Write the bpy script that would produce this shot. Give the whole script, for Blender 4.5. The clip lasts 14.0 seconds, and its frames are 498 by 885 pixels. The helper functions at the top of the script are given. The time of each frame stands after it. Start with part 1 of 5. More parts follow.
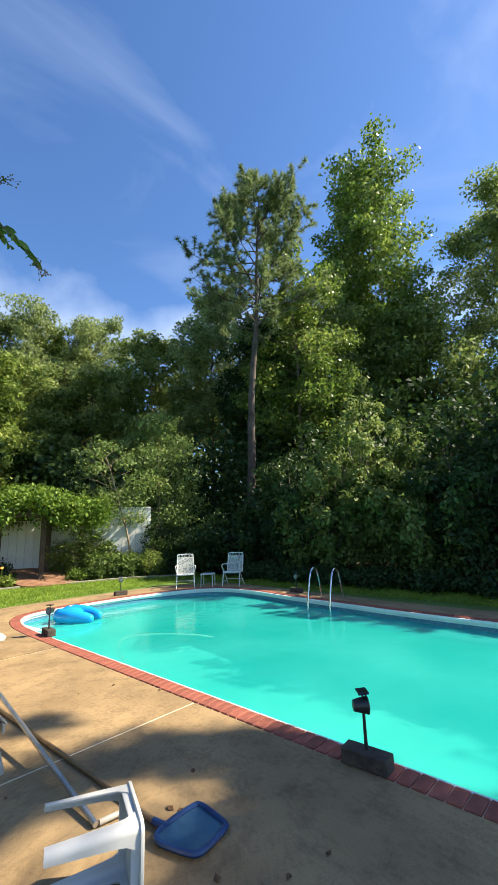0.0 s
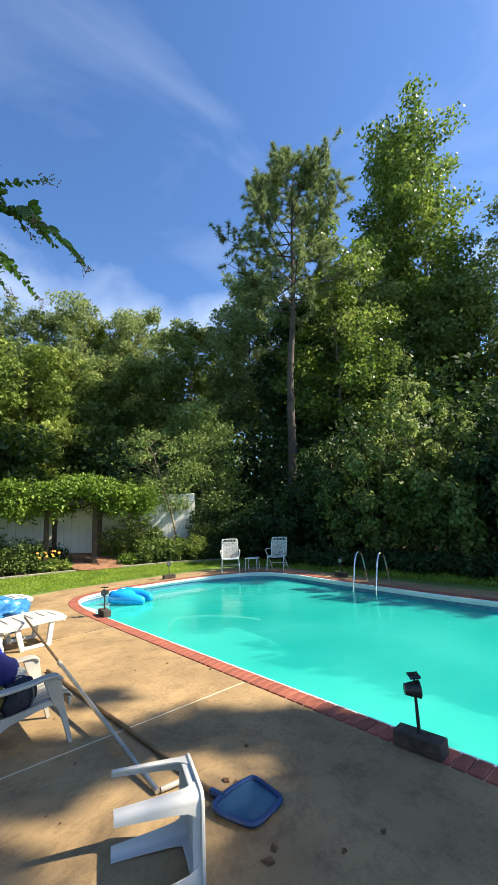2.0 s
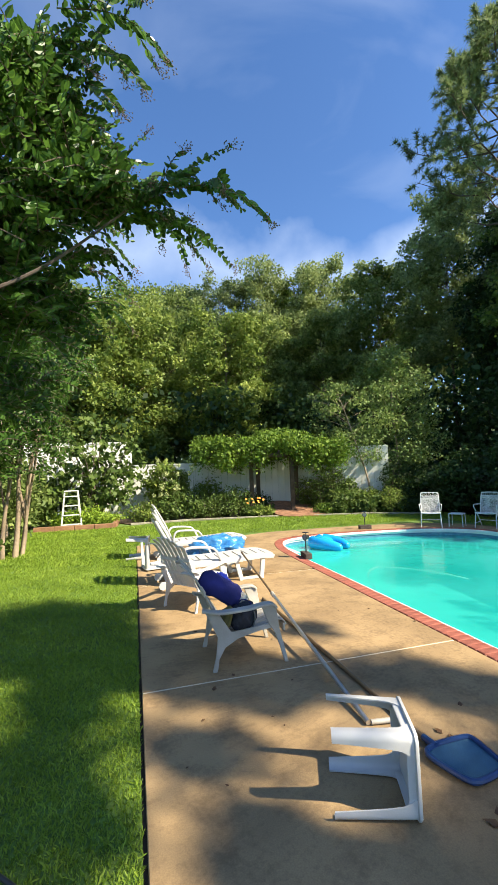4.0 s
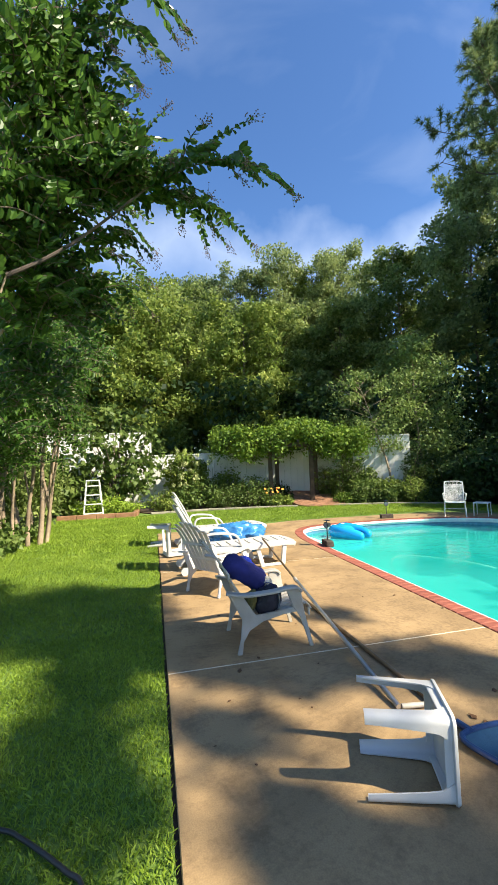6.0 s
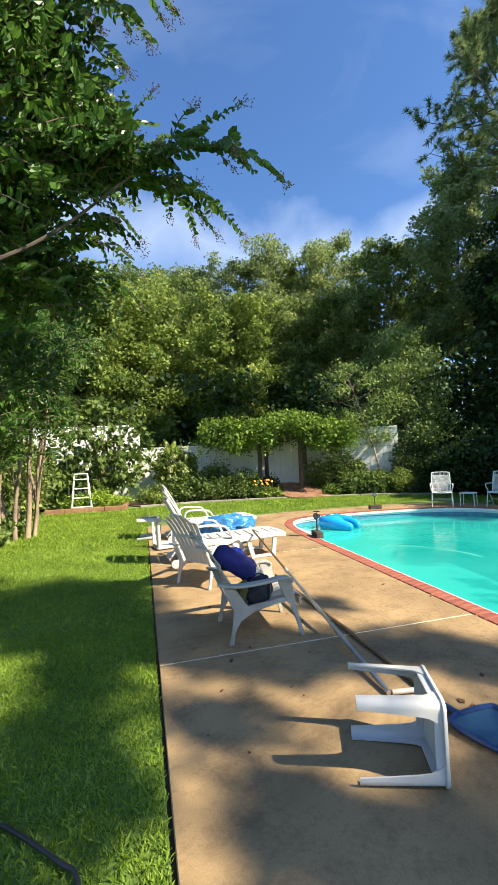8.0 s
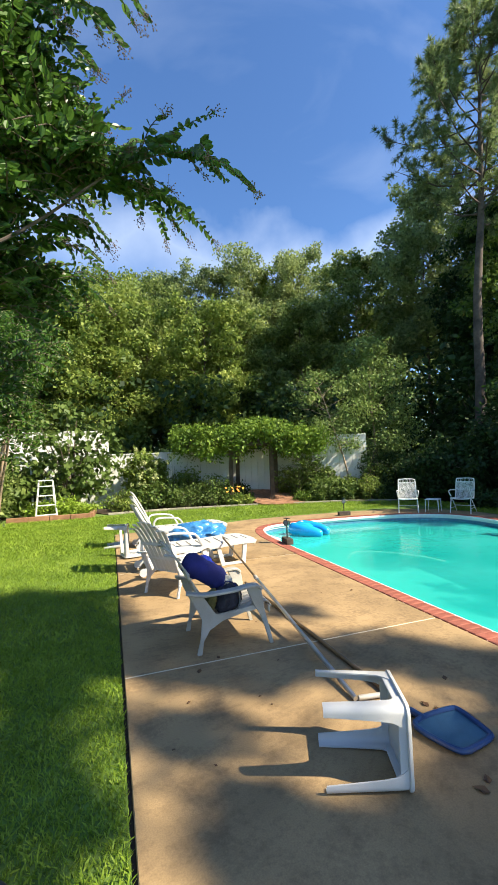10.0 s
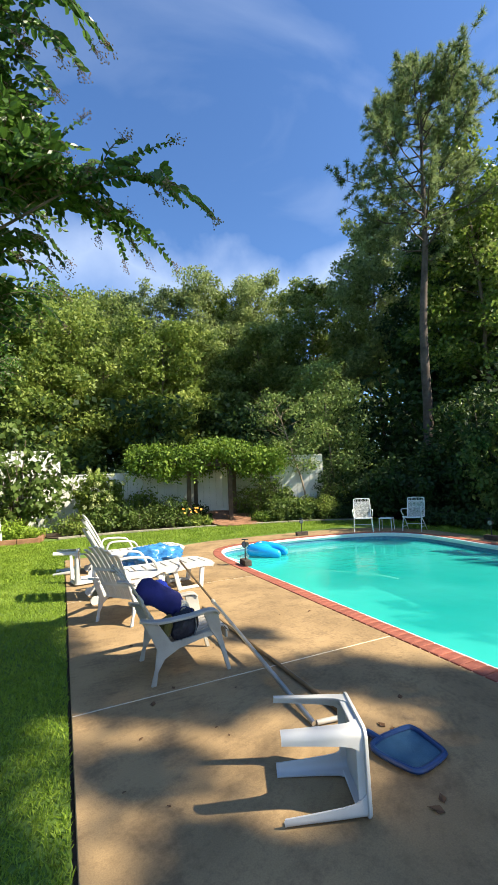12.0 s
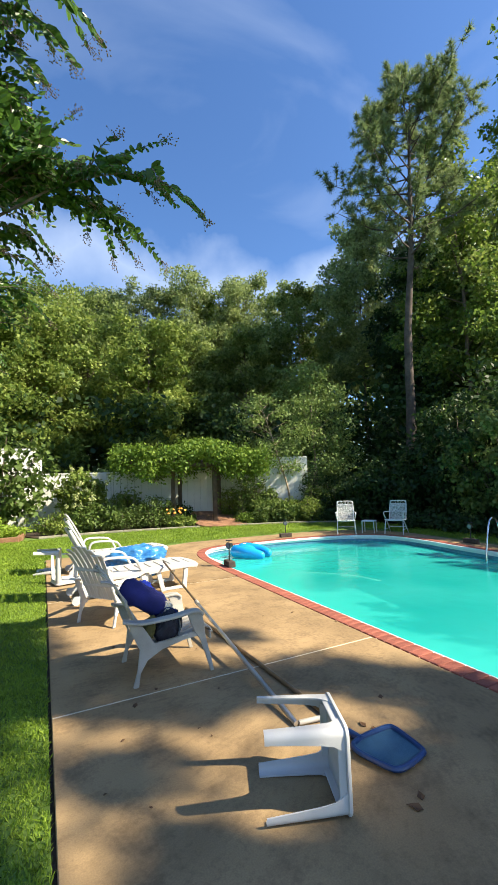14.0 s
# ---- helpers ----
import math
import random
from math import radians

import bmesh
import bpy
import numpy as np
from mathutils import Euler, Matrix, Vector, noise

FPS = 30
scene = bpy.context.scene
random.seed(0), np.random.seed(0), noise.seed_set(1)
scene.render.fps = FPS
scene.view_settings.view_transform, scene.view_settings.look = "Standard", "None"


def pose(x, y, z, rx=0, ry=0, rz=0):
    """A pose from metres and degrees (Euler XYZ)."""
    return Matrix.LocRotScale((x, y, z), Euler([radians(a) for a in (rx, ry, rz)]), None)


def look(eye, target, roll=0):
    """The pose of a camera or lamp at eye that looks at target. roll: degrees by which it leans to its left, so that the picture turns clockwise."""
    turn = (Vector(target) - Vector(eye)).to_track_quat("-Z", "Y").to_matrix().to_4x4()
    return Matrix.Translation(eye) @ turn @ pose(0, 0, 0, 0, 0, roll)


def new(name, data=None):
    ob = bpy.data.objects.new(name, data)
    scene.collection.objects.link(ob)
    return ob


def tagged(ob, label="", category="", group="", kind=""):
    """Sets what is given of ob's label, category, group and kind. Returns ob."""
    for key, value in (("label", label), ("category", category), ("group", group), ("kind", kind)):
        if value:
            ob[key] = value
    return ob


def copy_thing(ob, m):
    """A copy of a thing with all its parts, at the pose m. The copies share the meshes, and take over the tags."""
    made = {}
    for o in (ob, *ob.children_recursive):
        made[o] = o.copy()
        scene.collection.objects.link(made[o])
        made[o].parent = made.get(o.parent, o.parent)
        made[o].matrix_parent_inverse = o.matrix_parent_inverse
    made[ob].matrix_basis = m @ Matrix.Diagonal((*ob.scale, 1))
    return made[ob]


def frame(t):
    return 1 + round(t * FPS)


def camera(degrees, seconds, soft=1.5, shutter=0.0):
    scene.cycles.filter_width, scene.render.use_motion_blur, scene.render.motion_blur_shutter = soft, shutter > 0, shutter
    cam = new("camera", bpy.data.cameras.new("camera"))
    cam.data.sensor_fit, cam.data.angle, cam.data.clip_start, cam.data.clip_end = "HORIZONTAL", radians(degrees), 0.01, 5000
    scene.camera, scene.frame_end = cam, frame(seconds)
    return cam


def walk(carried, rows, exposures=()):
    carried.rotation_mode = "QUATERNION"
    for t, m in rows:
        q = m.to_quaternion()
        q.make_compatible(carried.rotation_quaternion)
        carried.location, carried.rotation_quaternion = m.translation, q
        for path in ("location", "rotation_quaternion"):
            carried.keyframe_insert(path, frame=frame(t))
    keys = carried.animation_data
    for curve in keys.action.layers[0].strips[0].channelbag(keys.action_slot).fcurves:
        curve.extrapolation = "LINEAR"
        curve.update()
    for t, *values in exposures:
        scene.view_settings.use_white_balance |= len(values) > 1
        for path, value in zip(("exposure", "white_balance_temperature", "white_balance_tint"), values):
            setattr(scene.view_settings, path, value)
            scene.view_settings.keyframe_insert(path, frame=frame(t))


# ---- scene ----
cam = camera(62.3, 14.0, soft=1.0)
PATH = [
    (0, (-2.805, -3.378, 1.621), (-1.359, -2.056, 2.023), -1.9),
    (0.5, (-2.812, -3.381, 1.624), (-1.371, -2.052, 2.022), -1.8),
    (1, (-2.817, -3.381, 1.623), (-1.395, -2.029, 2.011), -1.9),
    (1.5, (-2.824, -3.373, 1.625), (-1.427, -1.993, 2.003), -2.1),
    (2, (-2.826, -3.364, 1.621), (-1.51, -1.897, 1.962), -2.5),
    (2.5, (-2.827, -3.345, 1.633), (-1.855, -1.613, 1.874), -3.6),
    (3, (-2.836, -3.329, 1.623), (-2.049, -1.502, 1.831), -2.9),
    (3.5, (-2.837, -3.32, 1.613), (-2.184, -1.438, 1.788), -1.9),
    (4, (-2.849, -3.317, 1.61), (-2.311, -1.397, 1.759), -2.0),
    (6.5, (-2.888, -3.224, 1.518), (-2.433, -1.279, 1.616), -2.1),
    (7, (-2.891, -3.222, 1.517), (-2.42, -1.28, 1.598), -2.2),
    (9.5, (-2.894, -3.212, 1.515), (-2.307, -1.302, 1.598), -2.4),
    (10, (-2.878, -3.216, 1.518), (-2.239, -1.323, 1.62), -2.3),
    (10.5, (-2.873, -3.207, 1.518), (-2.175, -1.337, 1.646), -2.3),
    (11, (-2.876, -3.214, 1.523), (-2.121, -1.369, 1.682), -2.4),
    (11.5, (-2.868, -3.216, 1.522), (-2.071, -1.39, 1.705), -2.6),
    (12, (-2.87, -3.214, 1.523), (-2.044, -1.403, 1.715), -2.6),
    (12.5, (-2.875, -3.215, 1.523), (-2.025, -1.414, 1.717), -2.5),
    (13, (-2.887, -3.217, 1.524), (-2.019, -1.426, 1.716), -2.2),
    (13.5, (-2.883, -3.215, 1.522), (-2.0, -1.431, 1.717), -2.0),
    (14, (-2.891, -3.22, 1.525), (-1.999, -1.44, 1.72), -1.8),
]
walk(cam, [(t, look(eye, target, roll)) for t, eye, target, roll in PATH], exposures=[(0, 0.98), (14, 0.98)])

# ---- light ----
SUN = Vector((0.316, -0.277, 0.375)).normalized()
world = bpy.data.worlds.new("sky")
scene.world = world
world.use_nodes = True
wn, wl = world.node_tree.nodes, world.node_tree.links
sky = wn.new("ShaderNodeTexSky")
sky.sky_type, sky.sun_disc = "NISHITA", False
sky.sun_elevation, sky.sun_rotation = math.asin(SUN.z), math.atan2(SUN.x, SUN.y)
sky.air_density, sky.dust_density, sky.ozone_density = 1.0, 0.3, 4.5
wtc = wn.new("ShaderNodeTexCoord")
wmap = wn.new("ShaderNodeMapping")
wmap.inputs["Scale"].default_value = (1.1, 2.6, 3.4)
wmap.inputs["Rotation"].default_value = (0.5, 0.3, 0.9)
wl.new(wtc.outputs["Generated"], wmap.inputs["Vector"])
cir = wn.new("ShaderNodeTexNoise")
cir.inputs["Scale"].default_value, cir.inputs["Detail"].default_value, cir.inputs["Distortion"].default_value = 1.7, 7.0, 0.7
wl.new(wmap.outputs["Vector"], cir.inputs["Vector"])
cramp = wn.new("ShaderNodeValToRGB")
cramp.color_ramp.elements[0].position, cramp.color_ramp.elements[1].position = 0.50, 1.0
cramp.color_ramp.elements[1].color = (0.62, 0.62, 0.62, 1)
wl.new(cir.outputs["Fac"], cramp.inputs["Fac"])
cmul = wn.new("ShaderNodeMath")
cmul.operation = "MULTIPLY"
cmul.inputs[1].default_value = 0.5
# low stratus over the horizon
sep = wn.new("ShaderNodeSeparateXYZ")
wl.new(wtc.outputs["Generated"], sep.inputs["Vector"])
low = wn.new("ShaderNodeTexNoise")
low.inputs["Scale"].default_value, low.inputs["Detail"].default_value = 3.0, 6.0
wl.new(wtc.outputs["Generated"], low.inputs["Vector"])
bend = wn.new("ShaderNodeMath")
bend.operation = "MULTIPLY_ADD"
bend.inputs[1].default_value = -0.30
wl.new(low.outputs["Fac"], bend.inputs[0])
wl.new(sep.outputs["Z"], bend.inputs[2])
strat = wn.new("ShaderNodeValToRGB")
strat.color_ramp.elements[0].position, strat.color_ramp.elements[1].position = 0.16, 0.375
strat.color_ramp.elements[0].color = strat.color_ramp.elements[1].color = (0, 0, 0, 1)
strat.color_ramp.elements.new(0.32).color = (0.8, 0.8, 0.8, 1)
strat.color_ramp.elements.new(0.27).color = (0.3, 0.3, 0.3, 1)
wl.new(bend.outputs["Value"], strat.inputs["Fac"])
both = wn.new("ShaderNodeMath")
both.operation = "MAXIMUM"
wl.new(cramp.outputs["Color"], both.inputs[0])
wl.new(strat.outputs["Color"], both.inputs[1])
wl.new(both.outputs["Value"], cmul.inputs[0])
cmix = wn.new("ShaderNodeMixRGB")
cmix.inputs["Color2"].default_value = (4.6, 5.2, 6.2, 1)
wl.new(cmul.outputs["Value"], cmix.inputs["Fac"])
deep = wn.new("ShaderNodeHueSaturation")
deep.inputs["Saturation"].default_value, deep.inputs["Hue"].default_value = 1.12, 0.504
wl.new(sky.outputs["Color"], deep.inputs["Color"])
wl.new(deep.outputs["Color"], cmix.inputs["Color1"])
bg = wn["Background"]
bg.inputs["Strength"].default_value = 0.122
wl.new(cmix.outputs["Color"], bg.inputs["Color"])
sun_data = bpy.data.lights.new("sun", "SUN")
sun_data.energy, sun_data.angle, sun_data.color = 6.0, radians(0.6), (1.0, 0.90, 0.70)
sun = new("sun", sun_data)
sun.matrix_world = look(SUN * 60, (0, 0, 0))


# ---- materials ----
def mat(name, a, b, scale=4.0, rough=0.6, metal=0.0, bump=0.0, bscale=60.0, spec=0.5, grain=0.12, coat=0.0, rnd=0.0):
    """Two-scale procedural surface: colours a and b by broad noise, brightness grain by fine noise, bump, random tone per object."""
    m = bpy.data.materials.new(name)
    m.use_nodes = True
    n, l = m.node_tree.nodes, m.node_tree.links
    p = n["Principled BSDF"]
    tc = n.new("ShaderNodeTexCoord")
    big = n.new("ShaderNodeTexNoise")
    big.inputs["Scale"].default_value, big.inputs["Detail"].default_value = scale, 5
    fine = n.new("ShaderNodeTexNoise")
    fine.inputs["Scale"].default_value, fine.inputs["Detail"].default_value = bscale, 4
    for t in (big, fine):
        l.new(tc.outputs["Object"], t.inputs["Vector"])
    ramp = n.new("ShaderNodeValToRGB")
    ramp.color_ramp.elements[0].position, ramp.color_ramp.elements[1].position = 0.33, 0.67
    ramp.color_ramp.elements[0].color, ramp.color_ramp.elements[1].color = (*a, 1), (*b, 1)
    l.new(big.outputs["Fac"], ramp.inputs["Fac"])
    hsv = n.new("ShaderNodeHueSaturation")
    rng = n.new("ShaderNodeMapRange")
    rng.inputs["From Min"].default_value, rng.inputs["From Max"].default_value = 0.25, 0.75
    rng.inputs["To Min"].default_value, rng.inputs["To Max"].default_value = 1 - grain, 1 + grain
    l.new(fine.outputs["Fac"], rng.inputs["Value"])
    value = rng.outputs["Result"]
    if rnd:
        oi = n.new("ShaderNodeObjectInfo")
        r2 = n.new("ShaderNodeMapRange")
        r2.inputs["To Min"].default_value, r2.inputs["To Max"].default_value = 1 - rnd, 1 + rnd
        l.new(oi.outputs["Random"], r2.inputs["Value"])
        mu = n.new("ShaderNodeMath")
        mu.operation = "MULTIPLY"
        l.new(value, mu.inputs[0])
        l.new(r2.outputs["Result"], mu.inputs[1])
        value = mu.outputs["Value"]
    l.new(value, hsv.inputs["Value"])
    l.new(ramp.outputs["Color"], hsv.inputs["Color"])
    l.new(hsv.outputs["Color"], p.inputs["Base Color"])
    p.inputs["Roughness"].default_value, p.inputs["Metallic"].default_value = rough, metal
    p.inputs["Specular IOR Level"].default_value, p.inputs["Coat Weight"].default_value = spec, coat
    if bump:
        bp = n.new("ShaderNodeBump")
        bp.inputs["Strength"].default_value, bp.inputs["Distance"].default_value = bump, 0.01
        l.new(fine.outputs["Fac"], bp.inputs["Height"])
        l.new(bp.outputs["Normal"], p.inputs["Normal"])
    return m


def leaf_mat(name, dark, mid, light, glow=0.35, rough=0.55, patch=0.5):
    """Foliage: tone by leaf and by broad patches, part of the light passes through."""
    m = bpy.data.materials.new(name)
    m.use_nodes = True
    n, l = m.node_tree.nodes, m.node_tree.links
    p, out = n["Principled BSDF"], n["Material Output"]
    geo = n.new("ShaderNodeNewGeometry")
    tc = n.new("ShaderNodeTexCoord")
    big = n.new("ShaderNodeTexNoise")
    big.inputs["Scale"].default_value, big.inputs["Detail"].default_value = patch, 3
    l.new(tc.outputs["Object"], big.inputs["Vector"])
    add = n.new("ShaderNodeMath")
    add.operation = "MULTIPLY_ADD"
    add.inputs[1].default_value = 0.55
    l.new(geo.outputs["Random Per Island"], add.inputs[0])
    sub = n.new("ShaderNodeMath")
    sub.operation = "MULTIPLY_ADD"
    sub.inputs[1].default_value, sub.inputs[2].default_value = 1.1, -0.33
    l.new(big.outputs["Fac"], sub.inputs[0])
    l.new(sub.outputs["Value"], add.inputs[2])
    ramp = n.new("ShaderNodeValToRGB")
    e = ramp.color_ramp.elements
    e[0].color, e[1].color = (*dark, 1), (*light, 1)
    e.new(0.5).color = (*mid, 1)
    l.new(add.outputs["Value"], ramp.inputs["Fac"])
    l.new(ramp.outputs["Color"], p.inputs["Base Color"])
    p.inputs["Roughness"].default_value, p.inputs["Specular IOR Level"].default_value = rough, 0.3
    tr = n.new("ShaderNodeBsdfTranslucent")
    l.new(ramp.outputs["Color"], tr.inputs["Color"])
    mix = n.new("ShaderNodeMixShader")
    mix.inputs["Fac"].default_value = glow
    l.new(p.outputs["BSDF"], mix.inputs[1])
    l.new(tr.outputs["BSDF"], mix.inputs[2])
    l.new(mix.outputs["Shader"], out.inputs["Surface"])
    return m


def stained(m, scale, low, high, dark):
    """Mildew and rain stains over a surface made by mat(): uneven dark patches broken up by fine speckle."""
    n, l = m.node_tree.nodes, m.node_tree.links
    p = n["Principled BSDF"]
    col = p.inputs["Base Color"].links[0].from_socket
    tc = n.new("ShaderNodeTexCoord")
    broad, speck = n.new("ShaderNodeTexNoise"), n.new("ShaderNodeTexNoise")
    broad.inputs["Scale"].default_value, broad.inputs["Detail"].default_value, broad.inputs["Roughness"].default_value = scale, 9, 0.72
    speck.inputs["Scale"].default_value, speck.inputs["Detail"].default_value = 34, 6
    for t in (broad, speck):
        l.new(tc.outputs["Object"], t.inputs["Vector"])
    add = n.new("ShaderNodeMath")
    add.operation = "MULTIPLY_ADD"
    add.inputs[1].default_value = 0.4
    l.new(speck.outputs["Fac"], add.inputs[0])
    l.new(broad.outputs["Fac"], add.inputs[2])
    ramp = n.new("ShaderNodeMapRange")
    ramp.inputs["From Min"].default_value, ramp.inputs["From Max"].default_value = low, high
    ramp.inputs["To Min"].default_value, ramp.inputs["To Max"].default_value = 0.0, 0.85
    l.new(add.outputs["Value"], ramp.inputs["Value"])
    mix = n.new("ShaderNodeMixRGB")
    mix.blend_type = "MULTIPLY"
    mix.inputs["Color2"].default_value = (*dark, 1)
    l.new(ramp.outputs["Result"], mix.inputs["Fac"])
    l.new(col, mix.inputs["Color1"])
    l.new(mix.outputs["Color"], p.inputs["Base Color"])
    return m


CONCRETE = stained(mat("concrete_buff", (0.245, 0.160, 0.076), (0.385, 0.258, 0.125), 1.3, 0.9, bump=0.16, bscale=130, grain=0.14, rnd=0.03), 4.2, 0.66, 0.86, (0.62, 0.60, 0.60))
JOINT = mat("joint_strip", (0.62, 0.52, 0.37), (0.70, 0.60, 0.44), 3, 0.8)
BRICK = mat("brick_red", (0.24, 0.066, 0.042), (0.35, 0.108, 0.068), 9, 0.8, bump=0.5, bscale=140, grain=0.2, rnd=0.16)
MORTAR = mat("mortar", (0.48, 0.30, 0.22), (0.60, 0.40, 0.30), 12, 0.9, bump=0.4)
LAWN = mat("lawn_soil", (0.075, 0.13, 0.017), (0.125, 0.205, 0.028), 1.2, 0.95, bump=0.8, bscale=35, grain=0.35)
SOIL = mat("soil", (0.035, 0.022, 0.013), (0.08, 0.05, 0.03), 5, 0.95, bump=0.8, bscale=40, grain=0.3)
LITTER = mat("leaf_litter", (0.03, 0.022, 0.012), (0.09, 0.06, 0.03), 1.2, 0.95, bump=0.8, bscale=25, grain=0.4)
MULCH = mat("pine_straw", (0.17, 0.08, 0.042), (0.33, 0.17, 0.095), 6, 0.95, bump=1.0, bscale=45, grain=0.4)
LINER_W = mat("liner_white", (0.72, 0.76, 0.76), (0.80, 0.83, 0.83), 2, 0.4)
LINER_T = mat("liner_tile", (0.05, 0.16, 0.27), (0.10, 0.26, 0.38), 14, 0.3, grain=0.3, bscale=30)
LINER_F = mat("liner_floor", (0.10, 0.62, 0.58), (0.16, 0.74, 0.68), 1, 0.6)
PLASTIC = mat("plastic_white", (0.50, 0.49, 0.47), (0.57, 0.56, 0.54), 3, 0.4, bump=0.05, bscale=200, grain=0.03)
# white plastic made greyer: the near armchair's shade is put into the colour
PLASTIC_DIM = mat("plastic_dim", (0.33, 0.30, 0.25), (0.44, 0.41, 0.355), 4, 0.5, bump=0.06, bscale=160, grain=0.07)
BARK = mat("bark", (0.10, 0.075, 0.055), (0.20, 0.155, 0.12), 2.5, 0.95, bump=1.0, bscale=18, grain=0.3)
BARK_PALE = mat("bark_pale", (0.20, 0.15, 0.10), (0.38, 0.29, 0.20), 3, 0.8, bump=0.5, bscale=20, grain=0.2)
BARK_PINE = mat("bark_pine", (0.05, 0.038, 0.032), (0.12, 0.09, 0.075), 2, 0.95, bump=1.0, bscale=10, grain=0.3)
FENCE_W = mat("fence_white", (0.66, 0.65, 0.60), (0.76, 0.75, 0.71), 1.2, 0.6, bump=0.1, grain=0.06)
WOOD_DK = mat("timber_dark", (0.05, 0.035, 0.025), (0.10, 0.07, 0.045), 6, 0.85, bump=0.5, bscale=40, grain=0.25)
WOOD_RED = mat("timber_edging", (0.20, 0.10, 0.05), (0.32, 0.17, 0.09), 4, 0.85, bump=0.4, bscale=40, grain=0.2)

L_OAK = leaf_mat("leaves_oak", (0.05, 0.085, 0.02), (0.18, 0.245, 0.062), (0.44, 0.50, 0.17), glow=0.48)
L_POP = leaf_mat("leaves_poplar", (0.045, 0.09, 0.016), (0.14, 0.22, 0.035), (0.40, 0.45, 0.12), rough=0.3, glow=0.5)
L_YEL = leaf_mat("leaves_yellowing", (0.06, 0.11, 0.02), (0.18, 0.25, 0.045), (0.40, 0.45, 0.11), glow=0.4)
L_PINE = leaf_mat("needles", (0.07, 0.11, 0.045), (0.19, 0.25, 0.10), (0.38, 0.44, 0.19), glow=0.4)
# sunlight on some back trees is put into this brighter leaf colour
L_LIGHT = leaf_mat("leaves_sunlit", (0.09, 0.125, 0.045), (0.25, 0.31, 0.11), (0.46, 0.52, 0.21), glow=0.5)
# near-black greens: the shade under tall trees is put into this leaf colour
L_SHADED = leaf_mat("leaves_shaded", (0.014, 0.032, 0.010), (0.034, 0.070, 0.018), (0.085, 0.145, 0.032))
L_VINE = leaf_mat("leaves_vine", (0.04, 0.085, 0.012), (0.13, 0.22, 0.025), (0.30, 0.40, 0.05), patch=1.2)
L_MYR = leaf_mat("leaves_myrtle", (0.022, 0.055, 0.012), (0.065, 0.14, 0.024), (0.16, 0.29, 0.045), glow=0.45, rough=0.34)
L_BED = leaf_mat("leaves_bed", (0.05, 0.09, 0.018), (0.11, 0.17, 0.035), (0.21, 0.27, 0.07), patch=2.0)
L_PALE = leaf_mat("leaves_pale", (0.09, 0.14, 0.035), (0.19, 0.27, 0.07), (0.33, 0.40, 0.12))
L_GRASS = leaf_mat("grass_blades", (0.12, 0.20, 0.02), (0.24, 0.36, 0.035), (0.40, 0.50, 0.075), glow=0.4, patch=1.5)


def water_mat():
    m = bpy.data.materials.new("pool_water")
    m.use_nodes = True
    n, l = m.node_tree.nodes, m.node_tree.links
    p, out = n["Principled BSDF"], n["Material Output"]
    tc = n.new("ShaderNodeTexCoord")
    nz = n.new("ShaderNodeTexNoise")
    nz.inputs["Scale"].default_value, nz.inputs["Detail"].default_value = 4.5, 5
    l.new(tc.outputs["Object"], nz.inputs["Vector"])
    big = n.new("ShaderNodeTexNoise")
    big.inputs["Scale"].default_value, big.inputs["Detail"].default_value = 0.5, 3
    l.new(tc.outputs["Object"], big.inputs["Vector"])
    ramp = n.new("ShaderNodeValToRGB")
    ramp.color_ramp.elements[0].position, ramp.color_ramp.elements[1].position = 0.3, 0.7
    ramp.color_ramp.elements[0].color, ramp.color_ramp.elements[1].color = (0.010, 0.32, 0.292, 1), (0.034, 0.405, 0.372, 1)
    l.new(big.outputs["Fac"], ramp.inputs["Fac"])
    l.new(ramp.outputs["Color"], p.inputs["Base Color"])
    bp = n.new("ShaderNodeBump")
    bp.inputs["Strength"].default_value, bp.inputs["Distance"].default_value = 0.22, 0.02
    l.new(nz.outputs["Fac"], bp.inputs["Height"])
    l.new(bp.outputs["Normal"], p.inputs["Normal"])
    p.inputs["Roughness"].default_value, p.inputs["IOR"].default_value = 0.13, 1.33
    clear = n.new("ShaderNodeBsdfTransparent")
    clear.inputs["Color"].default_value = (0.55, 0.97, 0.93, 1)
    mix = n.new("ShaderNodeMixShader")
    mix.inputs["Fac"].default_value = 0.15
    l.new(p.outputs["BSDF"], mix.inputs[1])
    l.new(clear.outputs["BSDF"], mix.inputs[2])
    l.new(mix.outputs["Shader"], out.inputs["Surface"])
    return m


WATER = water_mat()


# ---- mesh helpers ----
def part(name, bm, material, parent=None, label=""):
    """Links a bmesh as one mesh object, under a thing or under a part."""
    me = bpy.data.meshes.new(name)
    bm.to_mesh(me)
    bm.free()
    me.materials.append(material)
    ob = new(name, me)
    if parent:
        ob.parent = parent
    return tagged(ob, label)


def thing(name, m, label, category, group="", kind=""):
    """An Empty at a thing's base, which carries its tags."""
    ob = new(name)
    ob.empty_display_size = 0.1
    ob.matrix_world = m
    return tagged(ob, label, category, group, kind)


def smooth(ob, angle=40):
    me = ob.data
    for f in me.polygons:
        f.use_smooth = True
    me.set_sharp_from_angle(angle=radians(angle))
    return ob


def box(bm, c, s, m=None, bevel=0.0, seg=2):
    """A bevelled box of size s centred on c, turned by m."""
    t = (m or Matrix()) @ Matrix.Translation(c) @ Matrix.Diagonal((*s, 1))
    v = bmesh.ops.create_cube(bm, size=1.0, matrix=t)["verts"]
    if bevel:
        e = list({e for w in v for e in w.link_edges})
        bmesh.ops.bevel(bm, geom=e, offset=bevel, segments=seg, affect="EDGES", profile=0.5)


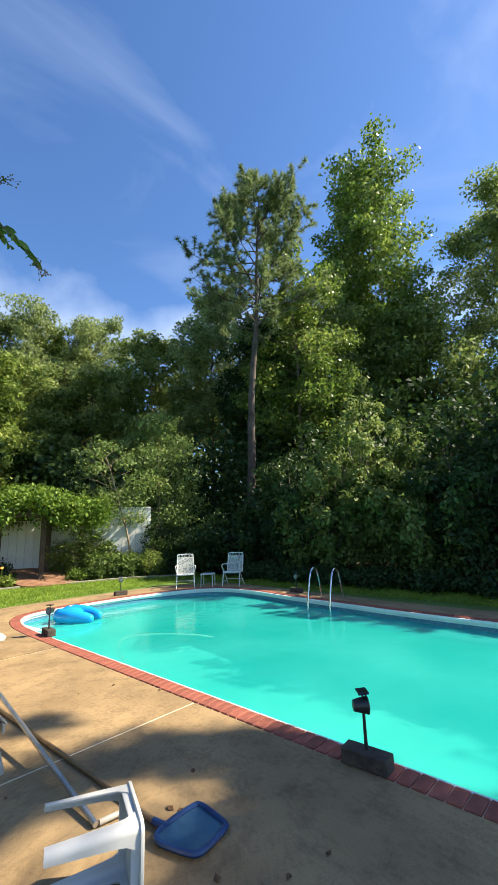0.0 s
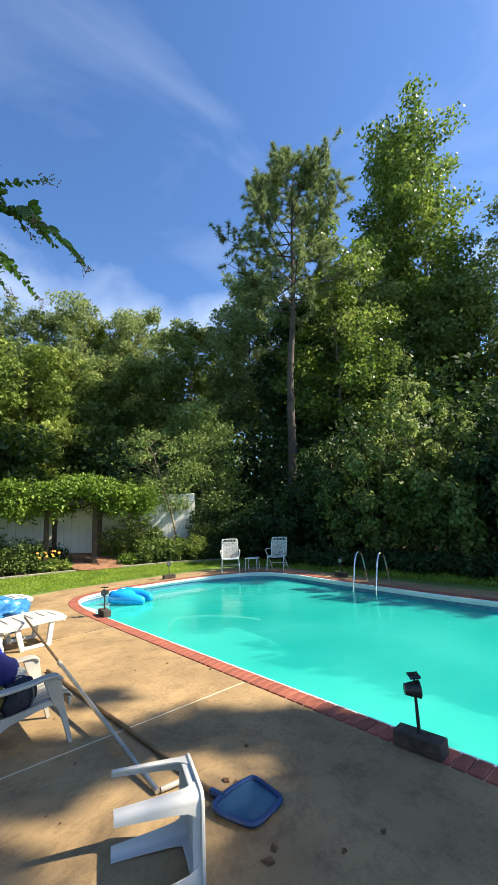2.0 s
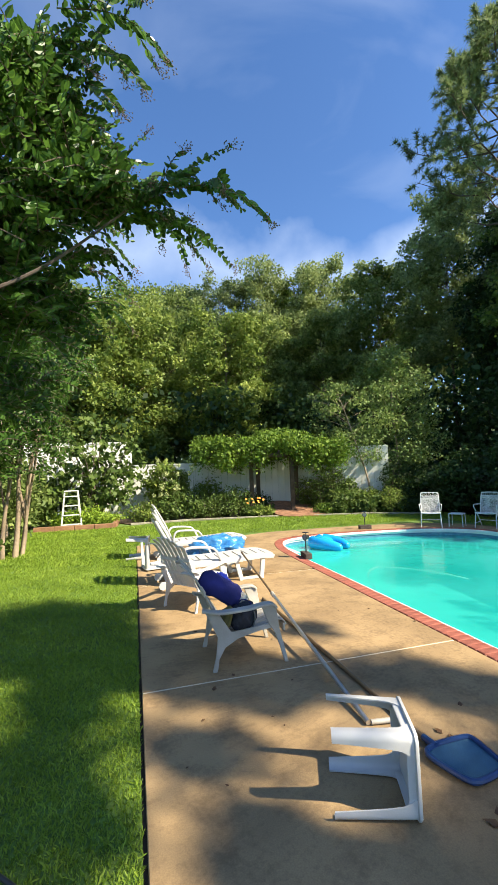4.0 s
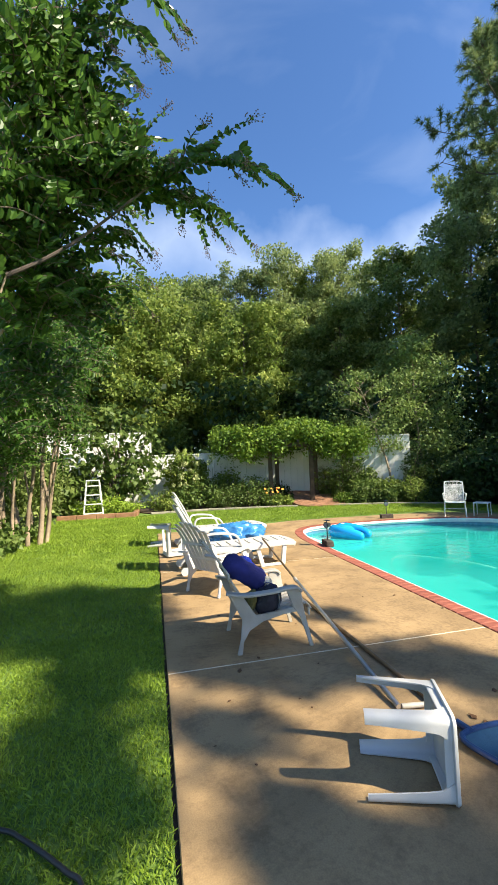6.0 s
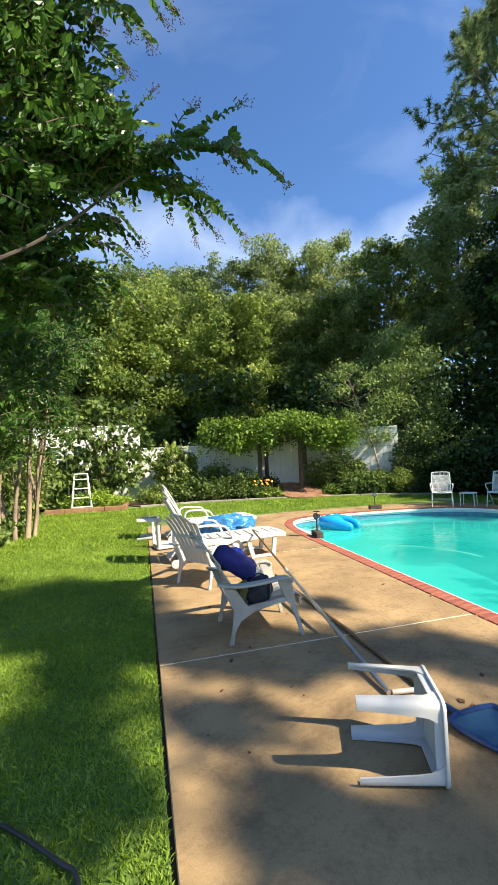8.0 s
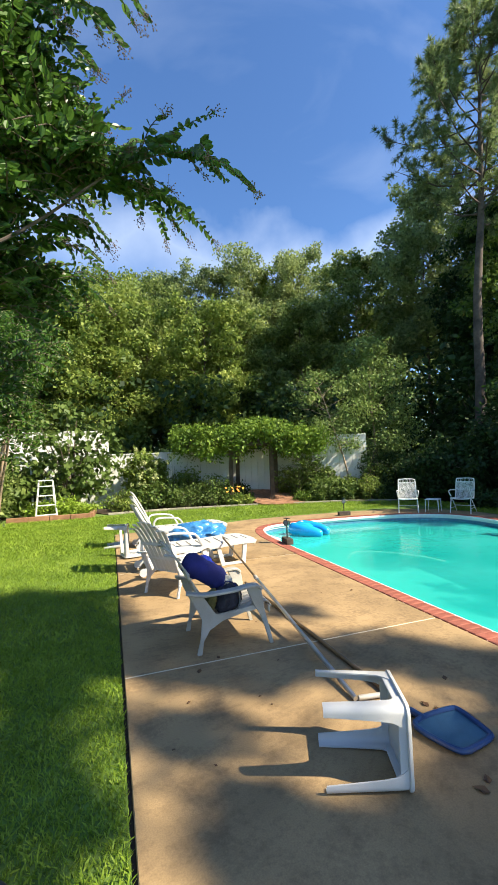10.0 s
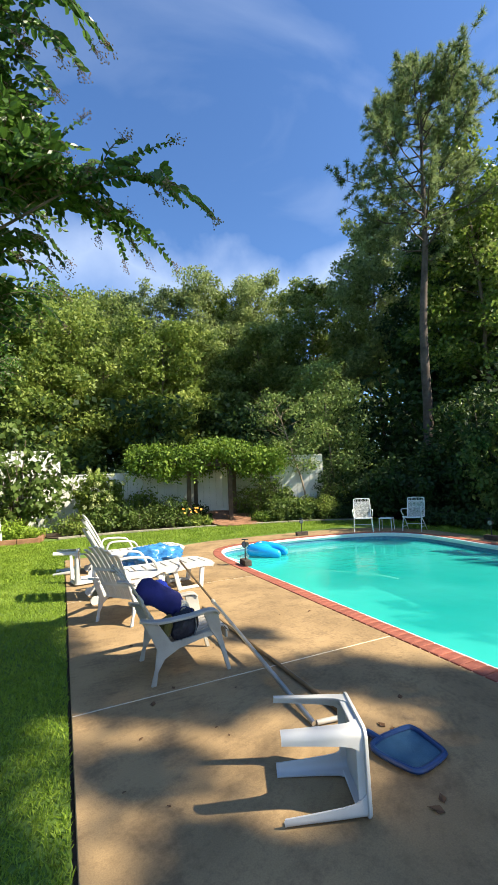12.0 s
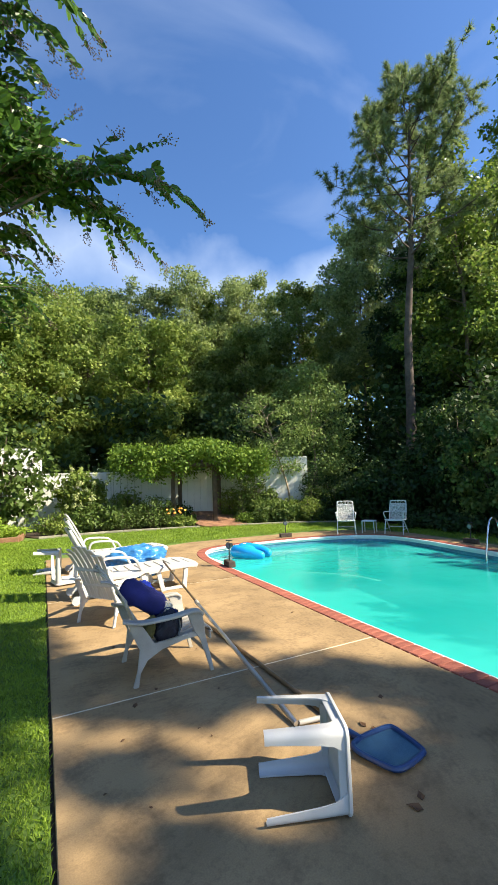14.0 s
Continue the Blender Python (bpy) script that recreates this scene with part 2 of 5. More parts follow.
def tube(bm, pts, radii, seg=8, cap=True, flat=1.0, up=None):
    """A swept tube through pts; radii one number or one each; flat squeezes the section."""
    pts = [Vector(p) for p in pts]
    if not hasattr(radii, "__len__"):
        radii = [radii] * len(pts)
    rings, side = [], None
    for i, p in enumerate(pts):
        d = (pts[min(i + 1, len(pts) - 1)] - pts[max(i - 1, 0)]).normalized()
        if side is None:
            ref = Vector(up) if up else (Vector((0, 0, 1)) if abs(d.z) < 0.9 else Vector((1, 0, 0)))
            side = d.cross(ref).normalized()
        side = (side - d * side.dot(d)).normalized()
        other = d.cross(side)
        rings.append([bm.verts.new(p + (side * math.cos(a) + other * math.sin(a) * flat) * radii[i])
                      for a in (2 * math.pi * k / seg for k in range(seg))])
    for a, b in zip(rings, rings[1:]):
        for k in range(seg):
            bm.faces.new((a[k], a[(k + 1) % seg], b[(k + 1) % seg], b[k]))
    if cap:
        bm.faces.new(rings[0][::-1])
        bm.faces.new(rings[-1])


def curve_pts(ctrl, n=6, closed=False):
    """Catmull-Rom points through ctrl."""
    c = [Vector(p) for p in ctrl]
    k, out = len(c), []
    for i in range(k if closed else k - 1):
        p0, p1, p2, p3 = (c[(i + j) % k] if closed else c[max(0, min(k - 1, i + j))] for j in (-1, 0, 1, 2))
        for s in range(n):
            t = s / n
            out.append(0.5 * ((2 * p1) + (p2 - p0) * t + (2 * p0 - 5 * p1 + 4 * p2 - p3) * t * t + (3 * p1 - p0 - 3 * p2 + p3) * t ** 3))
    return out if closed else out + [c[-1]]


def quads(name, co, material, parent=None, label=""):
    """A mesh of loose faces from an array of shape (n, corners, 3)."""
    n, k = co.shape[:2]
    me = bpy.data.meshes.new(name)
    me.vertices.add(k * n)
    me.vertices.foreach_set("co", np.asarray(co, np.float32).ravel())
    me.loops.add(k * n)
    me.loops.foreach_set("vertex_index", np.arange(k * n, dtype=np.int32))
    me.polygons.add(n)
    me.polygons.foreach_set("loop_start", np.arange(0, k * n, k, dtype=np.int32))
    me.update(calc_edges=True)
    me.materials.append(material)
    ob = new(name, me)
    if parent:
        ob.parent = parent
    return tagged(ob, label)


def unit(v):
    return v / np.maximum(np.linalg.norm(v, axis=-1, keepdims=True), 1e-9)


def leaf_quads(rng, pos, length, width, droop=0.3, up=0.6, along=None, out=None, hug=1.0):
    """Diamond leaves at pos, folded along the midrib; droop bends their run downwards, up turns their faces to the sky."""
    n = len(pos)
    d = rng.normal(size=(n, 3)) if along is None else along + 0.45 * rng.normal(size=(n, 3))
    d[:, 2] -= droop
    d = unit(d)
    nr = rng.normal(size=(n, 3))
    nr[:, 2] += up * 2
    if out is not None:
        nr = 0.75 * nr + hug * out
    s = unit(np.cross(d, nr))
    nn = np.cross(s, d)
    k = rng.uniform(0.7, 1.3, (n, 1))
    a, w = length * k, width * k
    mid = pos + d * a * 0.45
    return np.stack([pos, mid + s * w * 0.5 + nn * w * 0.12, pos + d * a, mid - s * w * 0.5 + nn * w * 0.12], 1)


# ---- trees ----
def make_tree(name, x, y, height, first, spread, count, leaf, material, seed, label, bark=None, r=None, lean=(0, 0), top=0.5,
              limbs=26, clump=0.2, width=0.62, shape=1.0, wiggle=1.0, z0=0.0, rise=0.5, category="tree", kind="", taper=0.6, fine=False):
    """A tapered trunk with limbs, and a crown of leaf clumps set along them. first: height of the lowest limb; top: how blunt the crown is."""
    rng = np.random.default_rng(seed)
    root = thing(name, Matrix.Translation((x, y, z0)), label, category, kind=kind)
    r = r or height * 0.011
    bm = bmesh.new()
    k = 9
    wig = np.cumsum(rng.normal(0, 0.012 * height / k * 3 * wiggle, (k + 1, 2)), 0)
    axis = [Vector((lean[0] * (i / k) ** 1.3 + wig[i, 0] * (i > 0), lean[1] * (i / k) ** 1.3 + wig[i, 1] * (i > 0), height * 0.97 * i / k)) for i in range(k + 1)]
    tube(bm, [axis[0] - Vector((0, 0, 0.3))] + axis, [r * 1.35] + [r * (1.0 - 0.9 * (i / k)) for i in range(k + 1)], 9)
    clumps = []
    for i in range(limbs):
        u = (i + rng.uniform(0, 1)) / limbs
        h = first + (height * 0.96 - first) * u
        j = min(k - 1, int(h / (height * 0.97) * k))
        p = axis[j].lerp(axis[j + 1], h / (height * 0.97) * k - j)
        prof = max(0.12, math.sin(math.pi * min(1, (u ** shape) * (1 - top * 0.35) + 0.16)) ** 0.8)
        ln = spread * prof * rng.uniform(0.65, 1.15)
        a = i * 2.4 + rng.uniform(-0.5, 0.5)
        e = rise * (0.4 + u) + rng.uniform(-0.15, 0.2)
        way = Vector((math.cos(a) * math.cos(e), math.sin(a) * math.cos(e), math.sin(e)))
        tip = p + way * ln + Vector((0, 0, rng.uniform(-0.1, 0.05) * ln))
        tip.z = min(tip.z, height - clump * spread * 0.5)
        mid = p.lerp(tip, 0.5) + Vector((0, 0, 0.08 * ln))
        rr = max(0.012, r * 0.32 * (1 - 0.7 * u))
        tube(bm, [p, mid, tip], [rr, rr * 0.6, rr * 0.2], 5, cap=False)
        for f in (0.45, 0.7, 0.88, 1.02):
            c = p.lerp(tip, f) + Vector(rng.normal(0, 0.11 * ln, 3))
            clumps.append((*c, clump * spread * rng.uniform(0.6, 1.25) * (1.15 - taper * u)))
    clumps.append((*axis[-1], clump * spread * 0.35))
    smooth(part("trunk", bm, bark or BARK, root), 60)
    c = np.array(clumps)
    pick = rng.choice(len(c), count, p=c[:, 3] ** 1.5 / (c[:, 3] ** 1.5).sum())
    off = unit(rng.normal(size=(count, 3))) * (rng.uniform(0, 1, (count, 1)) ** 0.33) * c[pick, 3:4] * np.array([1.1, 1.1, 0.72])
    off *= np.where(rng.uniform(0, 1, (count, 1)) < 0.15, rng.uniform(1.1, 1.45, (count, 1)), 1.0)
    pos = c[pick, :3] + off
    co = leaf_quads(rng, pos, leaf, leaf * width, up=0.35, out=unit(off), hug=0.4)
    if fine:
        run = (co[:, 2] - co[:, 0]) * 0.4
        co = np.stack([co[:, 0], co[:, 1] + run, co[:, 3] + run], 1)
    quads("crown", co, material, root)
    return root


# ---- pool, deck and ground ----
POOL = [(0.19, -4.5), (0.19, -2), (0.19, 0), (0.19, 2), (0.19, 4.2), (0.27, 5.25), (0.53, 5.95), (1.0, 6.27), (1.9, 6.37), (3.0, 6.33),
        (4.0, 6.18), (4.8, 5.9), (5.33, 5.42), (5.52, 4.8), (5.5, 4.0), (5.35, 3.0), (5.2, 1.5), (5.08, 0.2), (5.04, -1.5), (5.04, -4.5),
        (4.8, -5.2), (4.2, -5.5), (1.0, -5.5), (0.45, -5.2)]
RIM = curve_pts([(x, y, 0) for x, y in POOL], 14, closed=True)


def offset(loop, d):
    """The loop moved outwards by d (the loop runs clockwise)."""
    out = []
    for i, p in enumerate(loop):
        t = (loop[(i + 1) % len(loop)] - loop[i - 1]).normalized()
        out.append(p + Vector((-t.y, t.x, 0)) * d)
    return out


def band(bm, a, b, za, zb):
    """A closed strip between two loops at two heights."""
    va, vb = [bm.verts.new((p.x, p.y, za)) for p in a], [bm.verts.new((p.x, p.y, zb)) for p in b]
    for i in range(len(a)):
        j = (i + 1) % len(a)
        bm.faces.new((va[i], va[j], vb[j], vb[i]))


def slab(bm, loop, z, thick):
    """A flat plate from a simple outline."""
    f = bm.faces.new([bm.verts.new((p[0], p[1], z)) for p in loop])
    if f.normal.z < 0:
        f.normal_flip()
    out = bmesh.ops.extrude_face_region(bm, geom=[f])
    bmesh.ops.translate(bm, verts=[v for v in out["geom"] if isinstance(v, bmesh.types.BMVert)], vec=(0, 0, -thick))
    bmesh.ops.triangulate(bm, faces=[g for g in bm.faces if len(g.verts) > 4])
    bmesh.ops.recalc_face_normals(bm, faces=bm.faces[:])


OUTER = offset(RIM, 0.19)
WATER_Z = -0.17
pool = thing("swimming_pool", Matrix(), "in-ground swimming pool with white liner and blue waterline band", "pool", kind="structure")
bm = bmesh.new()
band(bm, RIM, RIM, -0.035, -0.10)
part("liner_edge", bm, LINER_W, pool, "white liner bead under the coping")
bm = bmesh.new()
band(bm, offset(RIM, 0.012), offset(RIM, 0.012), -0.10, -0.42)
part("waterline_band", bm, LINER_T, pool, "blue patterned waterline band")
bm = bmesh.new()
band(bm, offset(RIM, 0.016), offset(RIM, 0.016), -0.41, -1.3)
bm.faces.new([bm.verts.new((p.x, p.y, -1.3)) for p in offset(RIM, 0.016)])
bmesh.ops.triangulate(bm, faces=[g for g in bm.faces if len(g.verts) > 4])
part("basin", bm, LINER_F, pool, "turquoise pool floor and walls")
bm = bmesh.new()
bm.faces.new([bm.verts.new((p.x, p.y, WATER_Z)) for p in offset(RIM, 0.010)])
bmesh.ops.triangulate(bm, faces=bm.faces[:])
bmesh.ops.recalc_face_normals(bm, faces=bm.faces[:])
water = tagged(part("water", bm, WATER), "clear turquoise pool water with faint ripples", "water", kind="structure")
for f in water.data.polygons:
    if f.normal.z < 0:
        water.data.flip_normals()
        break
water.visible_shadow = False

coping = thing("pool_coping", Matrix(), "red brick coping with pale mortar joints round the pool", "coping", kind="structure")
bm = bmesh.new()
band(bm, OUTER, RIM, -0.006, -0.006)
band(bm, RIM, RIM, -0.006, -0.05)
part("mortar_bed", bm, MORTAR, coping)
bm = bmesh.new()
band(bm, offset(RIM, 0.004), offset(RIM, -0.035), -0.004, -0.008)
band(bm, offset(RIM, -0.035), offset(RIM, -0.035), -0.008, -0.05)
part("liner_lip", bm, LINER_W, coping, "white plastic liner lip")

SEAMS = (-8.0, -3.1, 0.0, 3.1)
deck = thing("deck", Matrix(), "buff textured concrete pool deck with pale joints", "deck", kind="structure")
for a, b in zip(SEAMS, SEAMS[1:]):
    bm = bmesh.new()
    box(bm, (-1.41, (a + b) / 2, -0.06), (2.81, b - a - 0.016, 0.12), bevel=0.004, seg=1)
    part("slab", bm, CONCRETE, deck)
for y in SEAMS[1:]:
    bm = bmesh.new()
    box(bm, (-1.41, y, -0.06), (2.80, 0.0155, 0.115))
    part("joint_strip", bm, JOINT, deck, "pale joint strip")
FAR_EDGE = [(-2.815, 6.9), (0, 7.3), (0.7, 7.5), (2.1, 7.5), (4.1, 7.33), (5.2, 7.05), (6.0, 6.3), (6.3, 5.2), (6.15, 3.8), (5.97, 1.7), (5.88, 0.5), (5.9, -1.3), (5.9, -8)]
turn = max(range(len(OUTER)), key=lambda i: -abs(OUTER[i].y - 3.108) - 9 * (OUTER[i].x > 1))
south = min(range(len(OUTER)), key=lambda i: OUTER[i].y + 0.2 * OUTER[i].x)
ring = [OUTER[i] for i in range(turn, len(OUTER))]
ring = [p for p in ring if not (p.x < 0.02 and p.y < 0)]
bm = bmesh.new()
slab(bm, [(-2.815, 3.108)] + FAR_EDGE + [(0.0, -8)] + [(0.0, -4.3)] + [(p.x, p.y) for p in ring[::-1]], 0.0, 0.12)
part("slab", bm, CONCRETE, deck)

bm = bmesh.new()
far = [(-2500, -2500), (2500, -2500), (2500, 2500), (-2500, 2500)]
hole = [(-2.836, -8.1), (-2.836, 6.9)] + [(x * 1.0 + 0.02, y + 0.04) for x, y in FAR_EDGE[1:-1]] + [(5.94, -8.1)]
edges = []
for loop in (far, hole):
    vs = [bm.verts.new((x, y, -0.02)) for x, y in loop]
    edges += [bm.edges.new((vs[i], vs[(i + 1) % len(vs)])) for i in range(len(vs))]
bmesh.ops.triangle_fill(bm, use_beauty=True, edges=edges)
bmesh.ops.recalc_face_normals(bm, faces=bm.faces[:])
tagged(part("ground", bm, LAWN), "green mown lawn round the pool deck", "lawn", kind="structure")
bm = bmesh.new()
box(bm, (-2.827, -0.6, -0.080), (0.022, 15.0, 0.10))
tagged(part("soil_edge", bm, SOIL), "dark soil gap between lawn and deck", "soil", kind="structure")


def bed(name, loop, material, label, category, z=0.012):
    bm = bmesh.new()
    pts = curve_pts([(x, y, 0) for x, y in loop], 6, closed=True)
    slab(bm, [(p.x, p.y) for p in pts], z, 0.06)
    return tagged(part(name, bm, material), label, category, kind="structure")


bed("woodland_floor", [(7.8, -60), (8.0, -6), (7.8, 2), (7.6, 7), (8.6, 12), (9, 15.5), (0, 15.2), (-9, 15.5), (-60, 16), (-60, 80), (80, 80), (80, -60)],
    LITTER, "dark woodland floor of leaf litter", "leaf litter", 0.004)


# ---- trees ----
def pine(x, y, height, first, spread, seed, label):
    """A tall pine: a bare trunk, rising limbs that fork into twigs, and tufts of long needles at the twig ends."""
    rng = np.random.default_rng(seed)
    root = thing("pine_tree", pose(x, y, 0), label, "tree")
    bm = bmesh.new()
    axis = [Vector((0.05 * math.sin(k * 0.9) + 0.065 * k, -0.07 * k + 0.05 * math.cos(k * 1.3), height * k / 12)) for k in range(13)]
    tube(bm, [Vector((0, 0, -0.3))] + axis, [0.27] + [0.22 * (1 - 0.88 * (k / 12) ** 1.2) for k in range(13)], 10)
    tufts = []
    for i in range(58):
        u = (i + rng.uniform(0, 1)) / 58
        h = first + (height - first) * u ** 0.9
        k = min(11, int(h / height * 12))
        p = axis[k].lerp(axis[k + 1], h / height * 12 - k)
        ln = spread * (0.35 + 0.75 * math.sin(math.pi * min(0.93, u * 0.72 + 0.2))) * rng.uniform(0.6, 1.1) * (0.55 if u < 0.12 else 1.0)
        az, el = i * 2.4 + rng.uniform(-0.5, 0.5), 0.25 + 0.65 * u + rng.uniform(-0.15, 0.15)
        way = Vector((math.cos(az) * math.cos(el), math.sin(az) * math.cos(el), math.sin(el)))
        tip = p + way * ln
        tip.z = min(tip.z, height - 0.3 + 0.3 * math.sin(i))
        mid = p.lerp(tip, 0.5) - Vector((0, 0, 0.10 * ln))
        r = 0.05 * (1 - 0.6 * u)
        tube(bm, [p, mid, tip], [r, r * 0.6, r * 0.2], 5, cap=False)
        for j in range(4 if u < 0.12 else 13):
            f = rng.uniform(0.42, 1.0)
            q = (p.lerp(mid, f * 2) if f < 0.5 else mid.lerp(tip, f * 2 - 1))
            e = q + Vector(unit(rng.normal(size=3) + np.array([0, 0, 0.7]) + np.array(way) * 0.9)) * rng.uniform(0.35, 0.85)
            tube(bm, [q, e], [r * 0.3, 0.006], 4, cap=False)
            for g in (0.45, 0.75, 1.0):
                tufts.append((q.lerp(e, g), (e - q).normalized()))
    smooth(part("trunk", bm, BARK_PINE, root), 60)
    n = 38
    c = np.repeat(np.array([t[0] for t in tufts]), n, 0)
    w = np.repeat(np.array([t[1] for t in tufts]), n, 0)
    d = unit(w * 0.7 + rng.normal(0, 0.65, c.shape))
    side = unit(np.cross(d, rng.normal(size=c.shape))) * 0.015
    long = rng.uniform(0.2, 0.32, (len(c), 1))
    co = np.stack([c - side, c + side, c + d * long + np.array([0, 0, -0.02])], 1)
    tagged(quads("needles", co, L_PINE, root), kind="stuff")
    return root


pine(10.35, 8.95, 18.0, 10.4, 3.3, 3, "tall loblolly pine with a bare trunk and open crown")
make_tree("poplar_tree", 23.9, 7.1, 29.4, 5.0, 3.3, 40000, 0.265, L_POP, 4, "tall leafy poplar with sunlit leaves", BARK_PALE, 0.2, limbs=90, clump=0.3, rise=0.3, shape=0.6, top=1.25, taper=0.3)
make_tree("poplar_tree", 14.3, 8.3, 16.8, 2.5, 3.0, 24000, 0.19, L_POP, 6, "leafy poplar crowded between taller trees", BARK, 0.15, limbs=44, clump=0.26, top=0.9)
make_tree("poplar_tree", 21.8, 4.8, 15.0, 2.4, 4.0, 26000, 0.255, L_OAK, 7, "leafy tree with dark inner branches", BARK, 0.15, limbs=40, clump=0.26)
make_tree("poplar_tree", 22.0, 8.3, 23.1, 3.2, 3.5, 26000, 0.265, L_POP, 8, "leafy poplar crowded between taller trees", BARK_PALE, 0.14, limbs=40, clump=0.24, top=0.8, fine=True)
make_tree("oak_tree", 28.2, 0.4, 24.6, 4, 5.2, 52000, 0.26, L_OAK, 5, "broad dark green oak", limbs=48, clump=0.22, fine=True, taper=0.4, top=0.9)
BACK = [(-2.6, 30.8, 16.8, 4.6, L_YEL), (1.6, 32.5, 18.0, 4.0, L_PINE), (4.6, 32, 18.4, 3.8, L_PINE), (7.4, 29.4, 18.8, 4.0, L_LIGHT), (12.4, 28, 19.2, 3.8, L_LIGHT), (10.2, 31, 18.4, 3.4, L_YEL),
        (13.8, 21.6, 15.8, 3.2, L_OAK), (16.0, 17.4, 18.6, 3.4, L_LIGHT), (2.5, 20.8, 10.9, 3.2, L_YEL), (-3.3, 21, 11.5, 3.6, L_YEL), (-8, 24, 14, 4.5, L_OAK), (-13, 20, 14, 5, L_OAK),
        (5.5, 24, 12.5, 3.2, L_OAK), (9.6, 22, 12.0, 3.4, L_OAK), (-0.5, 26, 13.5, 3.6, L_OAK), (17.8, 9.5, 15.0, 4.0, L_OAK), (17, 13, 14.5, 3.6, L_SHADED), (-6, 19, 9.5, 3.2, L_YEL)]
for i, (x, y, h, s, m) in enumerate(BACK):
    make_tree("tree", x, y, h, h * ((0.32, 0.4, 0.26)[i % 3] if h > 14.2 else 0.12), s * 0.95, 30000, 0.235, m, 20 + i, "leafy woodland tree with a slender trunk", BARK_PALE if i % 3 == 0 else BARK, limbs=46, clump=0.22, r=0.13, shape=(0.8, 1.0, 1.15)[i % 3], top=(1.1, 0.75, 1.3)[i % 3], taper=0.4, fine=True)
# trees beside the pool, out of sight, whose shade falls on deck, lawn and water
def shade_tree(x, y, height, blobs, seed, label):
    """A tall open tree; each limb carries a leaf clump that stands sunward of the ground spot it shades."""
    rng = np.random.default_rng(seed)
    root = thing("shade_tree", pose(x, y, 0), label, "tree")
    bm, pos, out = bmesh.new(), [], []
    axis = [Vector((0.1 * math.sin(k), 0.1 * math.cos(2 * k), height * k / 8)) for k in range(9)]
    tube(bm, axis, [0.16 * (1 - k / 9) + 0.01 for k in range(9)], 9)
    for gx, gy, r, z in blobs:
        c = Vector((gx - x, gy - y, 0)) + Vector((SUN.x, SUN.y, SUN.z)) * (z / SUN.z)
        p = axis[0].lerp(axis[-1], min(0.97, max(0.2, (z - 1.2) / height)))
        tube(bm, [p, p.lerp(c, 0.5) + Vector((0, 0, 0.15)), c], [0.04, 0.025, 0.008], 5, cap=False)
        r *= 1.28
        n = int(520 * r * r / 0.25)
        o = unit(rng.normal(size=(n, 3))) * rng.uniform(0, 1, (n, 1)) ** 0.6 * r
        pos.append(np.array(c) + o)
        out.append(unit(o))
    part("trunk", bm, BARK, root)
    quads("crown", leaf_quads(rng, np.concatenate(pos), 0.15, 0.095, out=np.concatenate(out)), L_OAK, root)


shade_tree(4.6, -8.4, 14.0, [(-0.35, -2.2, 0.6, 9.0), (-0.8, -1.75, 0.5, 8.5), (-0.5, -2.9, 0.8, 8.0), (-1.45, -2.5, 0.45, 9.5), (-0.6, -3.8, 0.8, 7.0), (-0.85, -0.42, 0.36, 10.0), (-0.3, -0.95, 0.34, 9.0),
                              (-1.6, -0.15, 0.34, 10.5), (-2.15, 0.0, 0.42, 11.0), (-2.5, 0.45, 0.42, 11.5), (-3.45, 0.85, 0.48, 12.5), (-4.0, 1.15, 0.42, 12.8), (-4.45, 1.8, 0.5, 13.0), (-3.6, 1.8, 0.26, 13.0), (-3.4, 0.0, 0.28, 12.0), (-3.45, -0.6, 0.26, 11.5), (-3.1, -1.1, 0.2, 11.0), (-3.65, -1.3, 0.3, 11.0), (-5.45, 3.05, 0.5, 13.2), (-5.75, 2.75, 0.42, 13.2), (-5.0, 2.35, 0.36, 12.8), 
                              (-2.5, -0.78, 0.24, 11.0), (-2.75, -2.1, 0.26, 10.0), (-3.55, -0.95, 0.13, 11.5), (-1.9, -2.3, 0.3, 9.5), (-1.2, 0.75, 0.2, 11.0), (-3.3, 2.0, 0.35, 13.0), (-3.15, 0.5, 0.36, 12.0), (-3.95, 2.4, 0.4, 13.2), (-3.1, 1.35, 0.32, 12.5), (-1.15, -2.05, 0.4, 9.0), (-1.7, -1.98, 0.27, 9.5), (-1.3, -1.75, 0.25, 9.0), (-2.3, -2.6, 0.4, 9.5), (-2.1, -1.78, 0.26, 9.5), (-2.3, -1.5, 0.24, 9.8), (-1.55, -1.85, 0.26, 9.2), (-0.1, -1.5, 0.4, 8.5)], 60,
           "tall open leafy tree beside the pool deck")
for i, (x, y, h) in enumerate([(14.8, -5.6, 10.4), (15.2, -8.3, 10.8), (14.8, -11.0, 10.4)]):
    make_tree("shade_tree", x, y, h, 2.0, 2.3, 7000, 0.38, L_OAK, 61 + i, "leafy tree at the edge of the wood", limbs=34, clump=0.3, r=0.12, top=1.3, taper=0.3)


